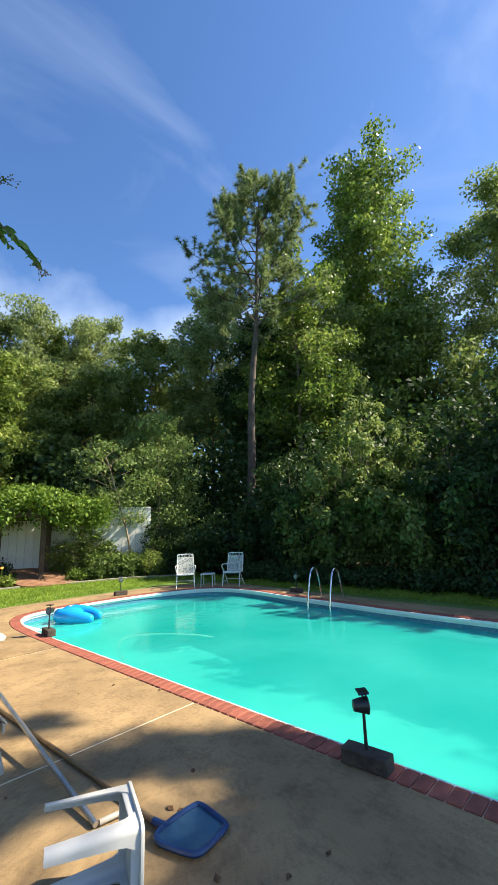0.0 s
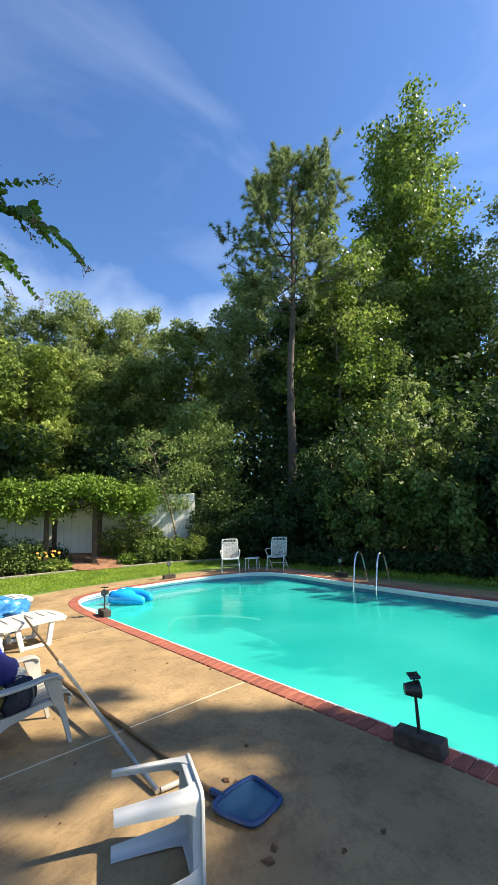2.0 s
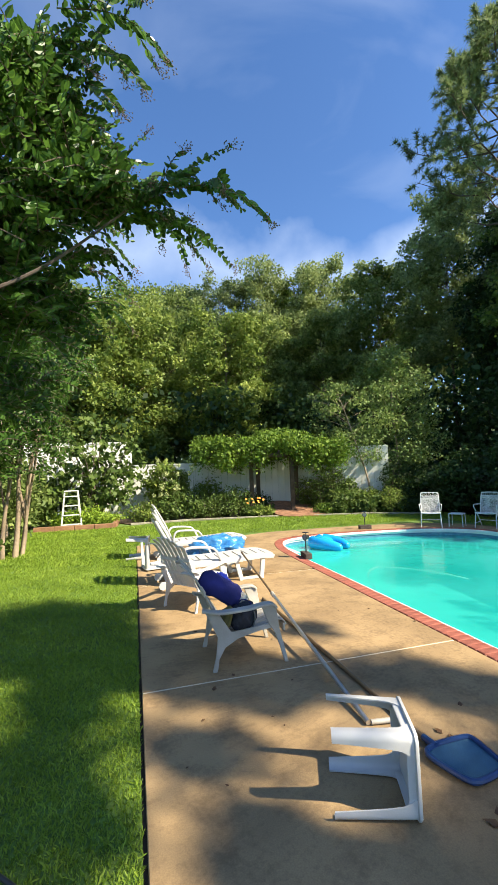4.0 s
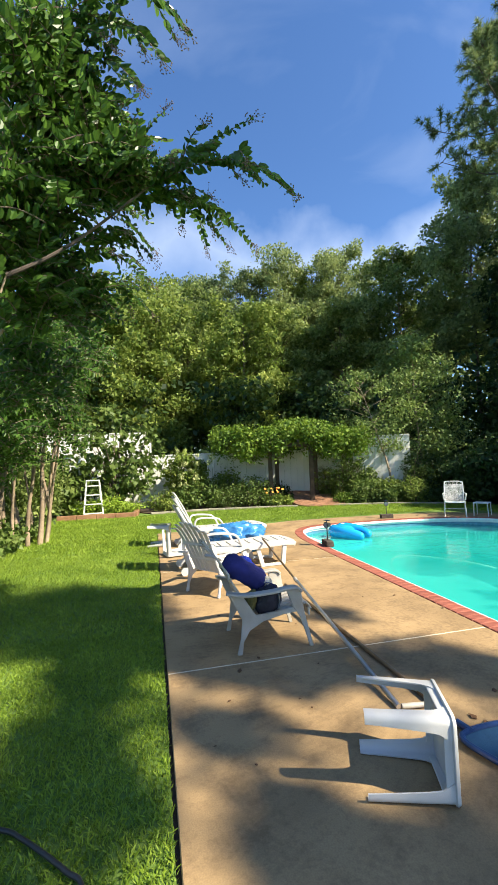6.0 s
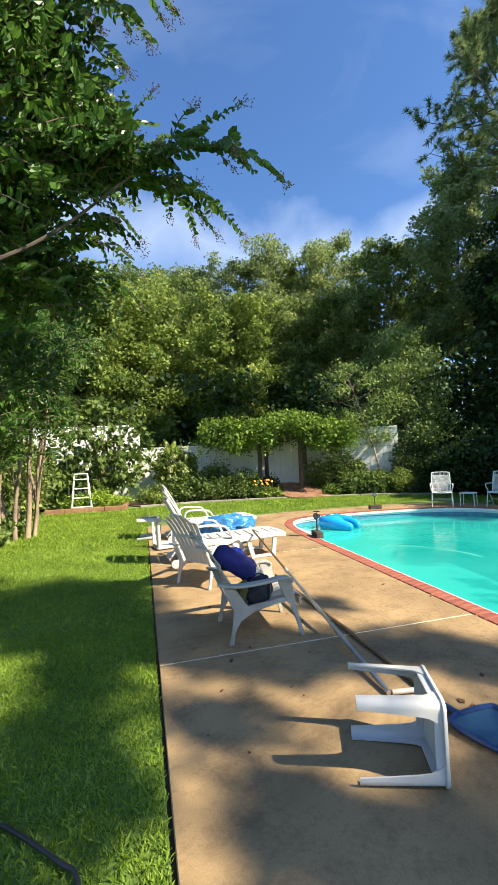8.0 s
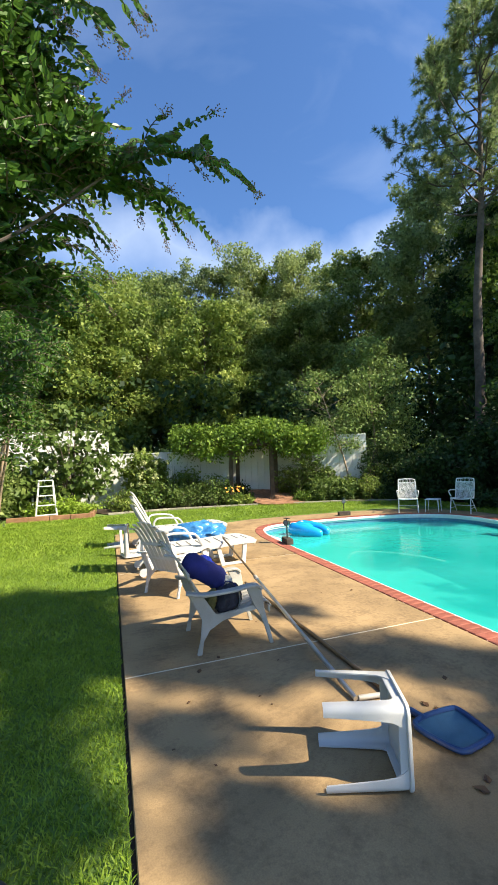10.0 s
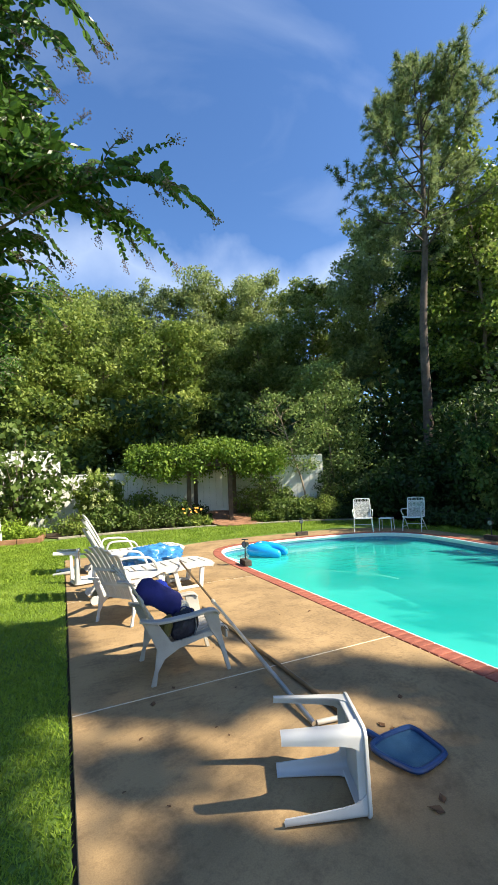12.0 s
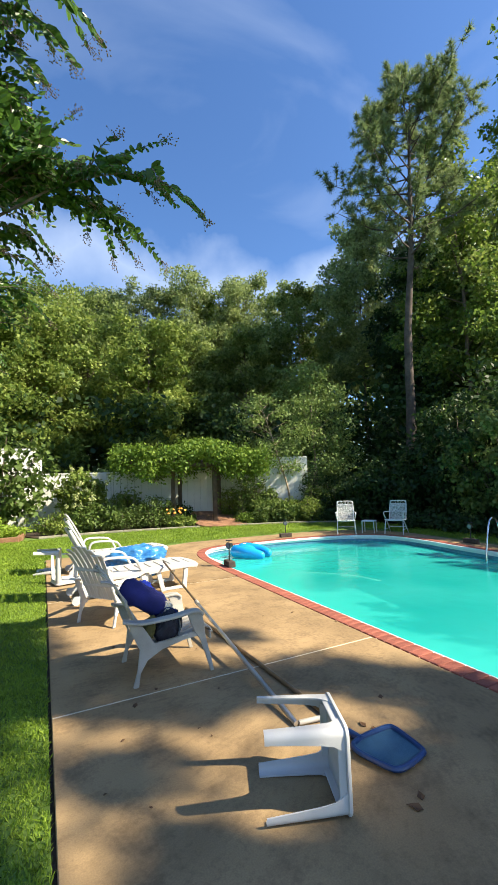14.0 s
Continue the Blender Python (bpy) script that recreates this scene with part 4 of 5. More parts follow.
def towel_roll(a, b, r, seed, label):
    """A rolled towel from a to b: soft folds along it and a spiral at its ends."""
    bm = bmesh.new()
    a, b = Vector(a), Vector(b)
    n, seg = 26, 30
    d = (b - a).normalized()
    u = d.cross(Vector((0, 1, 0))).normalized()
    v = d.cross(u)
    rings = []
    for i in range(n + 1):
        f = i / n
        k = min(1.0, 0.72 + 2.2 * min(f, 1 - f)) * (1 + 0.05 * math.sin(f * 7 + seed))
        ring = []
        for j in range(seg):
            t = 2 * math.pi * j / seg
            lip = 0.10 * (j / seg)
            q = Vector((math.cos(t) * 1.6, math.sin(t) * 1.6, f * 5 + seed))
            rr = r * k * (0.95 + lip + 0.13 * noise.noise(q) + 0.05 * noise.noise(q * 3.1))
            ring.append(bm.verts.new(a.lerp(b, f) + (u * math.cos(t) + v * math.sin(t) * 0.86) * rr))
        rings.append(ring)
    for p, q in zip(rings, rings[1:]):
        for j in range(seg):
            bm.faces.new((p[j], p[(j + 1) % seg], q[(j + 1) % seg], q[j]))
    for ring, s in ((rings[0], -1), (rings[-1], 1)):
        prev = ring
        c = sum((w.co for w in ring), Vector()) / seg
        for k in (0.78, 0.74, 0.48, 0.44, 0.18):
            cur = [bm.verts.new(c + (w.co - c) * k + d * s * (0.012 if k in (0.78, 0.48, 0.18) else -0.008)) for w in ring]
            for j in range(seg):
                bm.faces.new((prev[j], prev[(j + 1) % seg], cur[(j + 1) % seg], cur[j]))
            prev = cur
        bm.faces.new(prev)
    bmesh.ops.recalc_face_normals(bm, faces=bm.faces[:])
    return tagged(smooth(part("rolled_towel", bm, NAVY), 60), label, "towel")


towel_roll((-2.285, 0.40, 0.70), (-1.965, 0.36, 0.49), 0.098, 1, "rolled navy towel lying in a plastic armchair")
blob("beach_towel", (-2.09, 0.45, 0.60), (0.07, 0.075, 0.10), ROYAL, 2, "crumpled bright blue towel in a plastic armchair", "towel", 0.35, (0, -18, 0), 4.0)
bag = thing("sports_bag", pose(-1.965, 0.225, 0.385), "dark navy bag with a strap on the seat of an armchair", "bag")
body = blob("body", (0, 0, 0), (0.105, 0.085, 0.125), BLACKCLOTH, 3, "", "", 0.22, (0, 24, 0), 3.5, parent=bag)
rod(bag, "strap", curve_pts([(-0.05, -0.02, 0.11), (-0.02, -0.06, 0.16), (0.05, -0.06, 0.13), (0.09, -0.05, 0.03)], 5), 0.011, NAVY, 6, "navy webbing strap", flat=0.4)
rod(body, "trim", curve_pts([(0.06, -0.075, -0.08), (0.085, -0.078, -0.01), (0.08, -0.07, 0.06)], 4), 0.012, LENS, 6, "pale reflective trim", flat=0.5)
blob("cloth_pouch", (-2.11, 0.24, 0.385), (0.05, 0.09, 0.095), OLIVE, 4, "olive cloth pouch on the seat of an armchair", "pouch", 0.15, (0, 20, 0))
blob("hand_towel", (-1.945, 0.36, 0.50), (0.055, 0.07, 0.05), JOINT, 5, "small cream hand towel beside a navy towel roll", "towel", 0.3, (0, 20, 10), 4.0)


def slotted(bm, rows, slots, half, thick):
    """A moulded panel through rows of (x, z, half width), with slots of half width half across it in some rows."""
    vs = [[bm.verts.new((x, y, z)) for y in (-w, -min(half, w * 0.7), min(half, w * 0.7), w)] for x, z, w in rows]
    for i, (a, b) in enumerate(zip(vs, vs[1:])):
        for k in range(3):
            if k != 1 or i not in slots:
                bm.faces.new((a[k], b[k], b[k + 1], a[k + 1]))
    bmesh.ops.recalc_face_normals(bm, faces=bm.faces[:])
    bmesh.ops.solidify(bm, geom=bm.faces[:], thickness=thick)


def lounger(m, label):
    """White plastic sun lounger, foot end along +x, backrest raised."""
    root = thing("sun_lounger", m, label, "lounger", "white plastic sun loungers")
    for s in (-1, 1):
        bm = bmesh.new()
        ribbon(bm, curve_pts([(-0.62, s * 0.29, 0.30), (0.0, s * 0.30, 0.30), (0.55, s * 0.30, 0.33), (0.78, s * 0.27, 0.32), (0.86, s * 0.2, 0.29)], 6), 0.045, 0.065)
        smooth(part("side_rail", bm, PLASTIC, root))
        # open armrest loop
        bm = bmesh.new()
        ribbon(bm, curve_pts([(-0.62, s * 0.31, 0.33), (-0.60, s * 0.33, 0.50), (-0.50, s * 0.335, 0.56), (-0.20, s * 0.335, 0.54), (-0.10, s * 0.33, 0.48), (-0.02, s * 0.31, 0.33)], 5), 0.055, 0.03)
        smooth(part("armrest", bm, PLASTIC, root))
        for x0, x1 in ((0.22, 0.30), (0.66, 0.62)):
            bm = bmesh.new()
            ribbon(bm, [(x0, s * 0.27, 0.31), ((x0 + x1) / 2, s * 0.275, 0.15), (x1, s * 0.28, 0.0)], 0.05, 0.06)
            smooth(part("leg", bm, PLASTIC, root))
        bm = bmesh.new()
        ribbon(bm, [(0.29, s * 0.28, 0.022), (0.62, s * 0.28, 0.022)], 0.05, 0.035)
        part("runner", bm, PLASTIC, root)
        bm = bmesh.new()
        ribbon(bm, [(-0.60, s * 0.27, 0.30), (-0.76, s * 0.275, 0.14), (-0.87, s * 0.28, 0.05)], 0.05, 0.06)
        smooth(part("rear_leg", bm, PLASTIC, root))
        bm = bmesh.new()
        tube(bm, [(-0.88, s * 0.268, 0.055), (-0.88, s * 0.308, 0.055)], 0.055, 16)
        smooth(part("wheel", bm, PLASTIC, root), 50)
    rows = [(-0.60, 0.27)]
    for i in range(9):
        x = -0.60 + i * 0.150
        rows += [(x + 0.122, 0.275), (x + 0.150, 0.275)]
    rows += [(0.80, 0.262), (0.84, 0.235), (0.868, 0.18), (0.88, 0.10)]
    bm = bmesh.new()
    slotted(bm, [(x, 0.345 + 0.035 * max(0, x) - 0.16 * max(0, x - 0.62), w) for x, w in rows], set(range(1, 18, 2)), 0.185, 0.022)
    smooth(part("seat_panel", bm, PLASTIC, root, "slotted white seat panel"), 35)
    tilt = Matrix.Translation((-0.60, 0, 0.35)) @ Matrix.Rotation(radians(62), 4, "Y")
    rows = [(-0.02, 0.27)]
    for i in range(5):
        x = -0.02 - i * 0.142
        rows += [(x - 0.112, 0.27 - 0.005 * i), (x - 0.142, 0.268 - 0.005 * i)]
    rows += [(-0.775, 0.225), (-0.80, 0.18), (-0.81, 0.10)]
    bm = bmesh.new()
    slotted(bm, [(x, 0.03 * math.sin(-x * 3.2), w) for x, w in rows], set(range(1, 10, 2)), 0.17, 0.024)
    bm.transform(tilt)
    smooth(part("back_panel", bm, PLASTIC, root, "slotted white backrest panel"), 35)
    for s in (-1, 1):
        bm = bmesh.new()
        box(bm, (-0.37, s * 0.245, -0.03), (0.70, 0.035, 0.04), tilt, bevel=0.012)
        part("back_rail", bm, PLASTIC, root)
    bm = bmesh.new()
    box(bm, (0, 0, 0), (0.04, 0.42, 0.02), Matrix.Translation((-0.78, 0, 0.36)) @ Matrix.Rotation(radians(-40), 4, "Y"), bevel=0.005)
    part("strut", bm, PLASTIC, root)
    return root


lounger(pose(-1.62, 3.14, 0, 0, 0, 4), "white slatted plastic sun lounger with raised back beside a pole")
lounger(pose(-1.55, 5.10, 0, 0, 0, 4), "white slatted plastic sun lounger with raised back")
blob("pool_cover", (-1.42, 4.25, 0.22), (0.50, 0.40, 0.26), TARP, 7, "crumpled translucent blue pool cover heaped on the deck", "pool cover", 0.30, (0, 0, -12), 6.0)


def side_table(m, label):
    """Moulded plastic side table; built upright, legs 0.42 m."""
    root = thing("side_table", m, label, "table", "white plastic side tables")
    def arc(x, y, r, a0, n=5):
        return [(x + r * math.cos(a0 + k * math.pi / 2 / n), y + r * math.sin(a0 + k * math.pi / 2 / n)) for k in range(n + 1)]

    bm = bmesh.new()
    loop = arc(0.165, 0.155, 0.045, 0) + arc(-0.165, 0.155, 0.045, math.pi / 2) + arc(-0.165, -0.155, 0.045, math.pi) + arc(0.165, -0.155, 0.045, 1.5 * math.pi)
    rings = [[bm.verts.new((x * k, y * k, z)) for x, y in loop] for k, z in ((0.97, 0.400), (1.0, 0.404), (1.0, 0.414), (0.985, 0.420), (0.95, 0.4205), (0.93, 0.417))]
    for a, b in zip(rings, rings[1:]):
        for k in range(len(loop)):
            bm.faces.new((a[k], a[(k + 1) % len(loop)], b[(k + 1) % len(loop)], b[k]))
    bm.faces.new(rings[0][::-1])
    bm.faces.new(rings[-1])
    smooth(part("tabletop", bm, PLASTIC, root), 35)
    for s in (-1, 1):
        for size, at in (((0.010, 0.27, 0.042), (s * 0.189, 0, 0.382)), ((0.28, 0.010, 0.042), (0, s * 0.179, 0.382))):
            bm = bmesh.new()
            box(bm, at, size, bevel=0.005)
            part("apron", bm, PLASTIC, root)
    for sx in (-1, 1):
        for sy in (-1, 1):
            bm = bmesh.new()
            rows = []
            # a rounded angle section, open to the inside, which flares into the aprons
            for z, w, o in ((0.403, 0.115, 0.2), (0.375, 0.092, 0.201), (0.34, 0.074, 0.202), (0.28, 0.066, 0.204), (0.15, 0.057, 0.207), (0.03, 0.05, 0.21), (0.0, 0.049, 0.211)):
                y = o - 0.010
                r = 0.034
                outer = [(o - w, y)] + arc(o - r, y - r, r, 0)[::-1] + [(o, y - w)]
                inner = [(o - 0.008, y - w)] + arc(o - r, y - r, r - 0.008, 0) + [(o - w, y - 0.008)]
                rows.append([bm.verts.new((sx * a, sy * b, z)) for a, b in outer + inner])
            k = len(rows[0])
            for a, b in zip(rows, rows[1:]):
                for i in range(k):
                    bm.faces.new((a[i], a[(i + 1) % k], b[(i + 1) % k], b[i]))
            for end in (rows[0], rows[-1]):
                h = k // 2
                for i in range(h - 1):
                    bm.faces.new((end[i], end[i + 1], end[k - 2 - i], end[k - 1 - i]))
            bmesh.ops.recalc_face_normals(bm, faces=bm.faces[:])
            smooth(part("leg", bm, PLASTIC, root), 50)
    return root


# tipped tables: upright axis laid along the ground
LAID = Matrix.Rotation(radians(90), 4, "Y")
side_table(Matrix.Translation((-1.915, -1.30, 0.198)) @ Matrix.Rotation(radians(-22), 4, "Z") @ LAID @ Matrix.Scale(0.93, 4), "white plastic side table tipped over on its side")
side_table(Matrix.Translation((-3.0, 5.35, 0.212)) @ Matrix.Rotation(radians(-8), 4, "Z") @ LAID, "white plastic side table tipped over beside the loungers")
side_table(Matrix.Translation((-2.52, 4.28, 0.44)) @ Matrix.Rotation(radians(12), 4, "Z") @ Matrix.Rotation(radians(180), 4, "X"), "white plastic side table lying upside down")

# poles and skimmer
pole = thing("telescopic_pole", Matrix(), "long aluminium pole resting on a lounger's foot end", "pole")
A, B = Vector((-1.452, -0.885, 0.02)), Vector((-1.275, 2.95, 0.402))
rod(pole, "tube", [A, A.lerp(B, 0.55)], 0.017, METAL, 10)
rod(pole, "inner_tube", [A.lerp(B, 0.55), B], 0.013, POLE_BR, 10, "bronze inner tube")
rod(pole, "collar", [A.lerp(B, 0.545), A.lerp(B, 0.565)], 0.022, PLASTIC_DIM, 10)
rod(pole, "grip", [A + Vector((0.20, -0.03, 0.0)), A + Vector((0.02, 0.0, 0.0))], 0.016, PLASTIC_DIM, 10, "grey plastic tip")
net = thing("skimmer_net", pose(-1.13, -1.37, 0), "blue leaf skimmer net on a long bronze pole", "skimmer")
loop = [(-0.15, 0.165), (-0.05, 0.185), (0.12, 0.185), (0.165, 0.16), (0.165, 0.06), (0.15, -0.08), (0.115, -0.115), (0.0, -0.14), (-0.09, -0.145), (-0.135, -0.11), (-0.18, 0.02), (-0.195, 0.10), (-0.185, 0.14)]
NET = [Vector(p) for p in curve_pts([(x, y, 0.03) for x, y in ((0.92 * a, 0.92 * b) for a, b in loop)], 4, closed=True)]
bm = bmesh.new()
tube(bm, NET + NET[:2], 0.016, 8, up=(0, 0, 1))
smooth(part("frame", bm, NET_BLUE, net, "dark blue plastic frame"))
bm = bmesh.new()
c = bm.verts.new((0.01, 0.0, 0.012))
r1 = [bm.verts.new((p.x * 0.55, p.y * 0.55, 0.014)) for p in NET]
r2 = [bm.verts.new((p.x, p.y, 0.028)) for p in NET]
for i in range(len(NET)):
    j = (i + 1) % len(NET)
    bm.faces.new((c, r1[i], r1[j]))
    bm.faces.new((r1[i], r2[i], r2[j], r1[j]))
smooth(part("mesh", bm, MESH_BLUE, net, "fine blue mesh"), 180)
rod(net, "socket", [(-0.09, 0.15, 0.03), (-0.10, 0.25, 0.026)], 0.02, NET_BLUE)
rod(net, "handle", [(-0.10, 0.22, 0.024), (-0.10, 0.70, 0.02), (-0.165, 3.2, 0.018)], 0.016, POLE_BR, 10, "long bronze tube")


def solar_lamp(m, label, turn=0.0):
    root = thing("solar_lamp", m, label, "lamp", "solar spot lamps round the pool")
    bm = bmesh.new()
    box(bm, (0, 0, 0.05), (0.13, 0.33, 0.10), bevel=0.009)
    for v in bm.verts:
        v.co += Vector(noise.noise_vector(v.co * 9)) * 0.004
    part("block", bm, BLOCK, root, "weathered block base")
    rod(root, "stem", [(0, 0, 0.09), (0, 0, 0.20), (0, 0, 0.345)], [0.013, 0.012, 0.010], BLACK, 10)
    T = Matrix.Rotation(turn, 4, "Z")
    bm = bmesh.new()
    pr = [(-0.075, 0.012), (-0.07, 0.035), (-0.03, 0.045), (0.01, 0.052), (0.03, 0.06), (0.034, 0.056)]
    tube(bm, [T @ Vector((x, 0, 0.375)) for x, r in pr], [r for x, r in pr], 18, cap=True)
    head = smooth(part("lamp_head", bm, BLACK, root), 40)
    bm = bmesh.new()
    tube(bm, [T @ Vector((0.0345, 0, 0.375)), T @ Vector((0.0365, 0, 0.375))], 0.048, 18)
    part("lens", bm, LENS, head, "clear lens")
    rod(root, "neck", [(0, 0, 0.42), (0, 0, 0.455)], 0.007, BLACK)
    bm = bmesh.new()
    box(bm, (0, 0, 0), (0.075, 0.10, 0.014), Matrix.Translation((0, 0, 0.462)) @ T @ Matrix.Rotation(radians(-5), 4, "Y"), bevel=0.003)
    part("solar_panel", bm, PANEL, root)
    return root


solar_lamp(pose(0.04, -1.77, 0.006, 0, 0, 3), "black solar spot lamp on a dark block on the coping", radians(-50))
solar_lamp(pose(0.22, 3.95, 0.006, 0, 0, -6), "black solar spot lamp on a dark block on the coping", radians(-150))
solar_lamp(pose(3.15, 6.75, 0.004, 0, 0, 84), "black solar spot lamp on a dark block beside the pool", radians(160))
solar_lamp(pose(5.85, 3.1, 0.004, 0, 0, -2), "black solar spot lamp on a dark block beside the pool", radians(190))

# ladder of the pool
rails = thing("pool_ladder", pose(5.30, 1.98, 0, 0, 0, 4), "chrome pool ladder with two looped rails and a green step", "pool ladder")
for y in (-0.27, 0.27):
    rail = rod(rails, "rail", curve_pts([(-0.20, y, -0.75), (-0.20, y, -0.25), (-0.17, y, 0.05), (-0.06, y, 0.45), (0.04, y, 0.62), (0.16, y, 0.655), (0.28, y, 0.58), (0.36, y, 0.35), (0.44, y, 0.0)], 6), 0.021, CHROME, 12)
    rod(rail, "flange", [(0.44, y, 0.002), (0.44, y, 0.02)], 0.045, CHROME, 14)
for z in (-0.28, -0.55):
    bm = bmesh.new()
    box(bm, (-0.20, 0, z), (0.10, 0.53, 0.03), bevel=0.01)
    part("tread", bm, STEP_G, rails, "green plastic tread")

# inflatable
flt = thing("inflatable_float", pose(1.42, 5.50, WATER_Z, 0, 0, -56) @ Matrix.Diagonal((0.72, 0.80, 1.05, 1)), "bright blue inflatable pool float with two long arms", "pool float")
for s in (-1, 1):
    bm = bmesh.new()
    tube(bm, curve_pts([(-0.48, s * 0.05, 0.10), (-0.40, s * 0.22, 0.13), (-0.1, s * 0.29, 0.13), (0.25, s * 0.27, 0.11), (0.52, s * 0.22, 0.08), (0.64, s * 0.20, 0.07)], 5),
         [0.12, 0.135, 0.145, 0.15, 0.155, 0.158, 0.16, 0.16, 0.158, 0.155, 0.152, 0.15, 0.148, 0.145, 0.14, 0.136, 0.13, 0.125, 0.12, 0.112, 0.104, 0.095, 0.085, 0.07, 0.05, 0.02], 14, flat=0.85)
    smooth(part("arm", bm, FLOAT, flt), 60)
bm = bmesh.new()
bmesh.ops.create_uvsphere(bm, u_segments=24, v_segments=14, radius=1.0, matrix=Matrix.Translation((-0.22, 0, 0.12)) @ Matrix.Diagonal((0.40, 0.33, 0.15, 1)))
smooth(part("body", bm, FLOAT, flt), 180)
bm = bmesh.new()
for k in range(6):
    tube(bm, [(0.16 + 0.05 * k, -0.17, 0.11), (0.18 + 0.05 * k, 0.0, 0.10), (0.16 + 0.05 * k, 0.17, 0.11)], 0.010, 5)
part("netting", bm, BLACKCLOTH, flt, "dark netting between the arms")
bm = bmesh.new()
bmesh.ops.create_uvsphere(bm, u_segments=14, v_segments=8, radius=1.0, matrix=Matrix.Translation((-0.28, 0.1, 0.262)) @ Matrix.Diagonal((0.05, 0.05, 0.012, 1)))
part("valve", bm, LINER_W, flt, "pale valve patch")
hose = rod(None, "vacuum_hose", [p for p in curve_pts([(0.30, 1.15, -0.25), (0.46, 1.78, -0.23), (0.66, 2.38, -0.22), (0.98, 3.1, -0.215), (1.4, 3.55, -0.21), (1.84, 3.36, -0.22), (2.3, 2.9, -0.25), (2.7, 2.7, -0.35)], 7)], 0.014, HOSE, 8)
tagged(hose, "pale vacuum hose floating in the pool water", "hose")
# entry steps in the rounded corner of the pool
steps = thing("pool_steps", Matrix(), "white entry steps in the rounded corner of the pool", "steps", kind="structure")
for k, (r, z) in enumerate(((0.50, -0.166), (0.95, -0.30), (1.35, -0.5))):
    bm = bmesh.new()
    slab(bm, [(0.62 + r * math.cos(a) * 0.9, 5.75 + r * math.sin(a)) for a in (math.pi * (1.18 + 1.0 * j / 14) - math.pi / 2 - 0.5 for j in range(15))] , z, 0.2)
    part("step", bm, LINER_W, steps)


# ---- far side: metal chairs, table, step ladder ----
def mesh_chair(m, label):
    """White metal patio chair with woven mesh seat and back and scrolled top; it faces along +x."""
    root = thing("patio_chair", m, label, "chair", "white metal patio chairs")
    back = rod(root, "back_frame", curve_pts([(-0.20, -0.24, 0.38), (-0.29, -0.245, 0.66), (-0.36, -0.235, 0.90), (-0.375, -0.20, 0.935), (-0.378, 0, 0.945), (-0.375, 0.20, 0.935), (-0.36, 0.235, 0.90), (-0.29, 0.245, 0.66), (-0.20, 0.24, 0.38)], 5), 0.013, WIRE)
    rod(root, "seat_frame", curve_pts([(-0.2, -0.24, 0.38), (0.18, -0.25, 0.42), (0.25, -0.22, 0.40), (0.26, 0, 0.39), (0.25, 0.22, 0.40), (0.18, 0.25, 0.42), (-0.2, 0.24, 0.38)], 5), 0.012, WIRE)
    rod(back, "back_bar", [(-0.335, -0.24, 0.845), (-0.335, 0.24, 0.845)], 0.008, WIRE)
    for k in range(5):
        rod(back, "scroll", curve_pts([(-0.338, -0.2 + k * 0.1, 0.85), (-0.35, -0.225 + k * 0.1, 0.885), (-0.36, -0.2 + k * 0.1, 0.925), (-0.35, -0.17 + k * 0.1, 0.885), (-0.34, -0.19 + k * 0.1, 0.862)], 3), 0.005, WIRE, 5)
    bm = bmesh.new()
    for k in range(21):
        y = -0.23 + k * 0.023
        tube(bm, [(-0.205, y, 0.385), (-0.29, y, 0.66), (-0.335, y, 0.845)], 0.0045, 4, cap=False)
    for k in range(19):
        f = k / 18
        x, z = (-0.205 - 0.085 * f * 1.7, 0.385 + 0.275 * f * 1.7) if f < 0.59 else (-0.29 - 0.045 * (f - 0.59) / 0.41, 0.66 + 0.185 * (f - 0.59) / 0.41)
        tube(bm, [(x, -0.24, z), (x, 0.24, z)], 0.0045, 4, cap=False)
    part("back_mesh", bm, WIRE, root, "woven metal mesh")
    bm = bmesh.new()
    for k in range(21):
        y = -0.23 + k * 0.023
        tube(bm, [(-0.2, y, 0.385), (0.18, y, 0.415), (0.25, y, 0.4)], 0.0045, 4, cap=False)
    for k in range(19):
        x = -0.19 + k * 0.0245
        tube(bm, [(x, -0.24, 0.385 + 0.07 * (x + 0.2)), (x, 0.24, 0.385 + 0.07 * (x + 0.2))], 0.0045, 4, cap=False)
    part("seat_mesh", bm, WIRE, root, "woven metal mesh")
    for s in (-1, 1):
        rod(root, "armrest", curve_pts([(-0.28, s * 0.25, 0.62), (-0.1, s * 0.285, 0.62), (0.12, s * 0.29, 0.63), (0.22, s * 0.285, 0.60), (0.20, s * 0.275, 0.53), (0.12, s * 0.262, 0.45)], 5), 0.014, WIRE)
        rod(root, "leg", [(0.16, s * 0.25, 0.41), (0.22, s * 0.26, 0.2), (0.27, s * 0.265, 0.0)], 0.013, WIRE)
        rod(root, "leg", [(0.10, s * 0.25, 0.40), (-0.12, s * 0.255, 0.2), (-0.32, s * 0.265, 0.0)], 0.013, WIRE)
        rod(root, "brace", [(0.235, s * 0.262, 0.13), (-0.2, s * 0.26, 0.13)], 0.009, WIRE)
    rod(root, "stretcher", [(-0.14, -0.255, 0.18), (-0.14, 0.255, 0.18)], 0.009, WIRE)
    return root


def face(x, y, tx, ty):
    return pose(x, y, 0, 0, 0, math.degrees(math.atan2(ty - y, tx - x)))


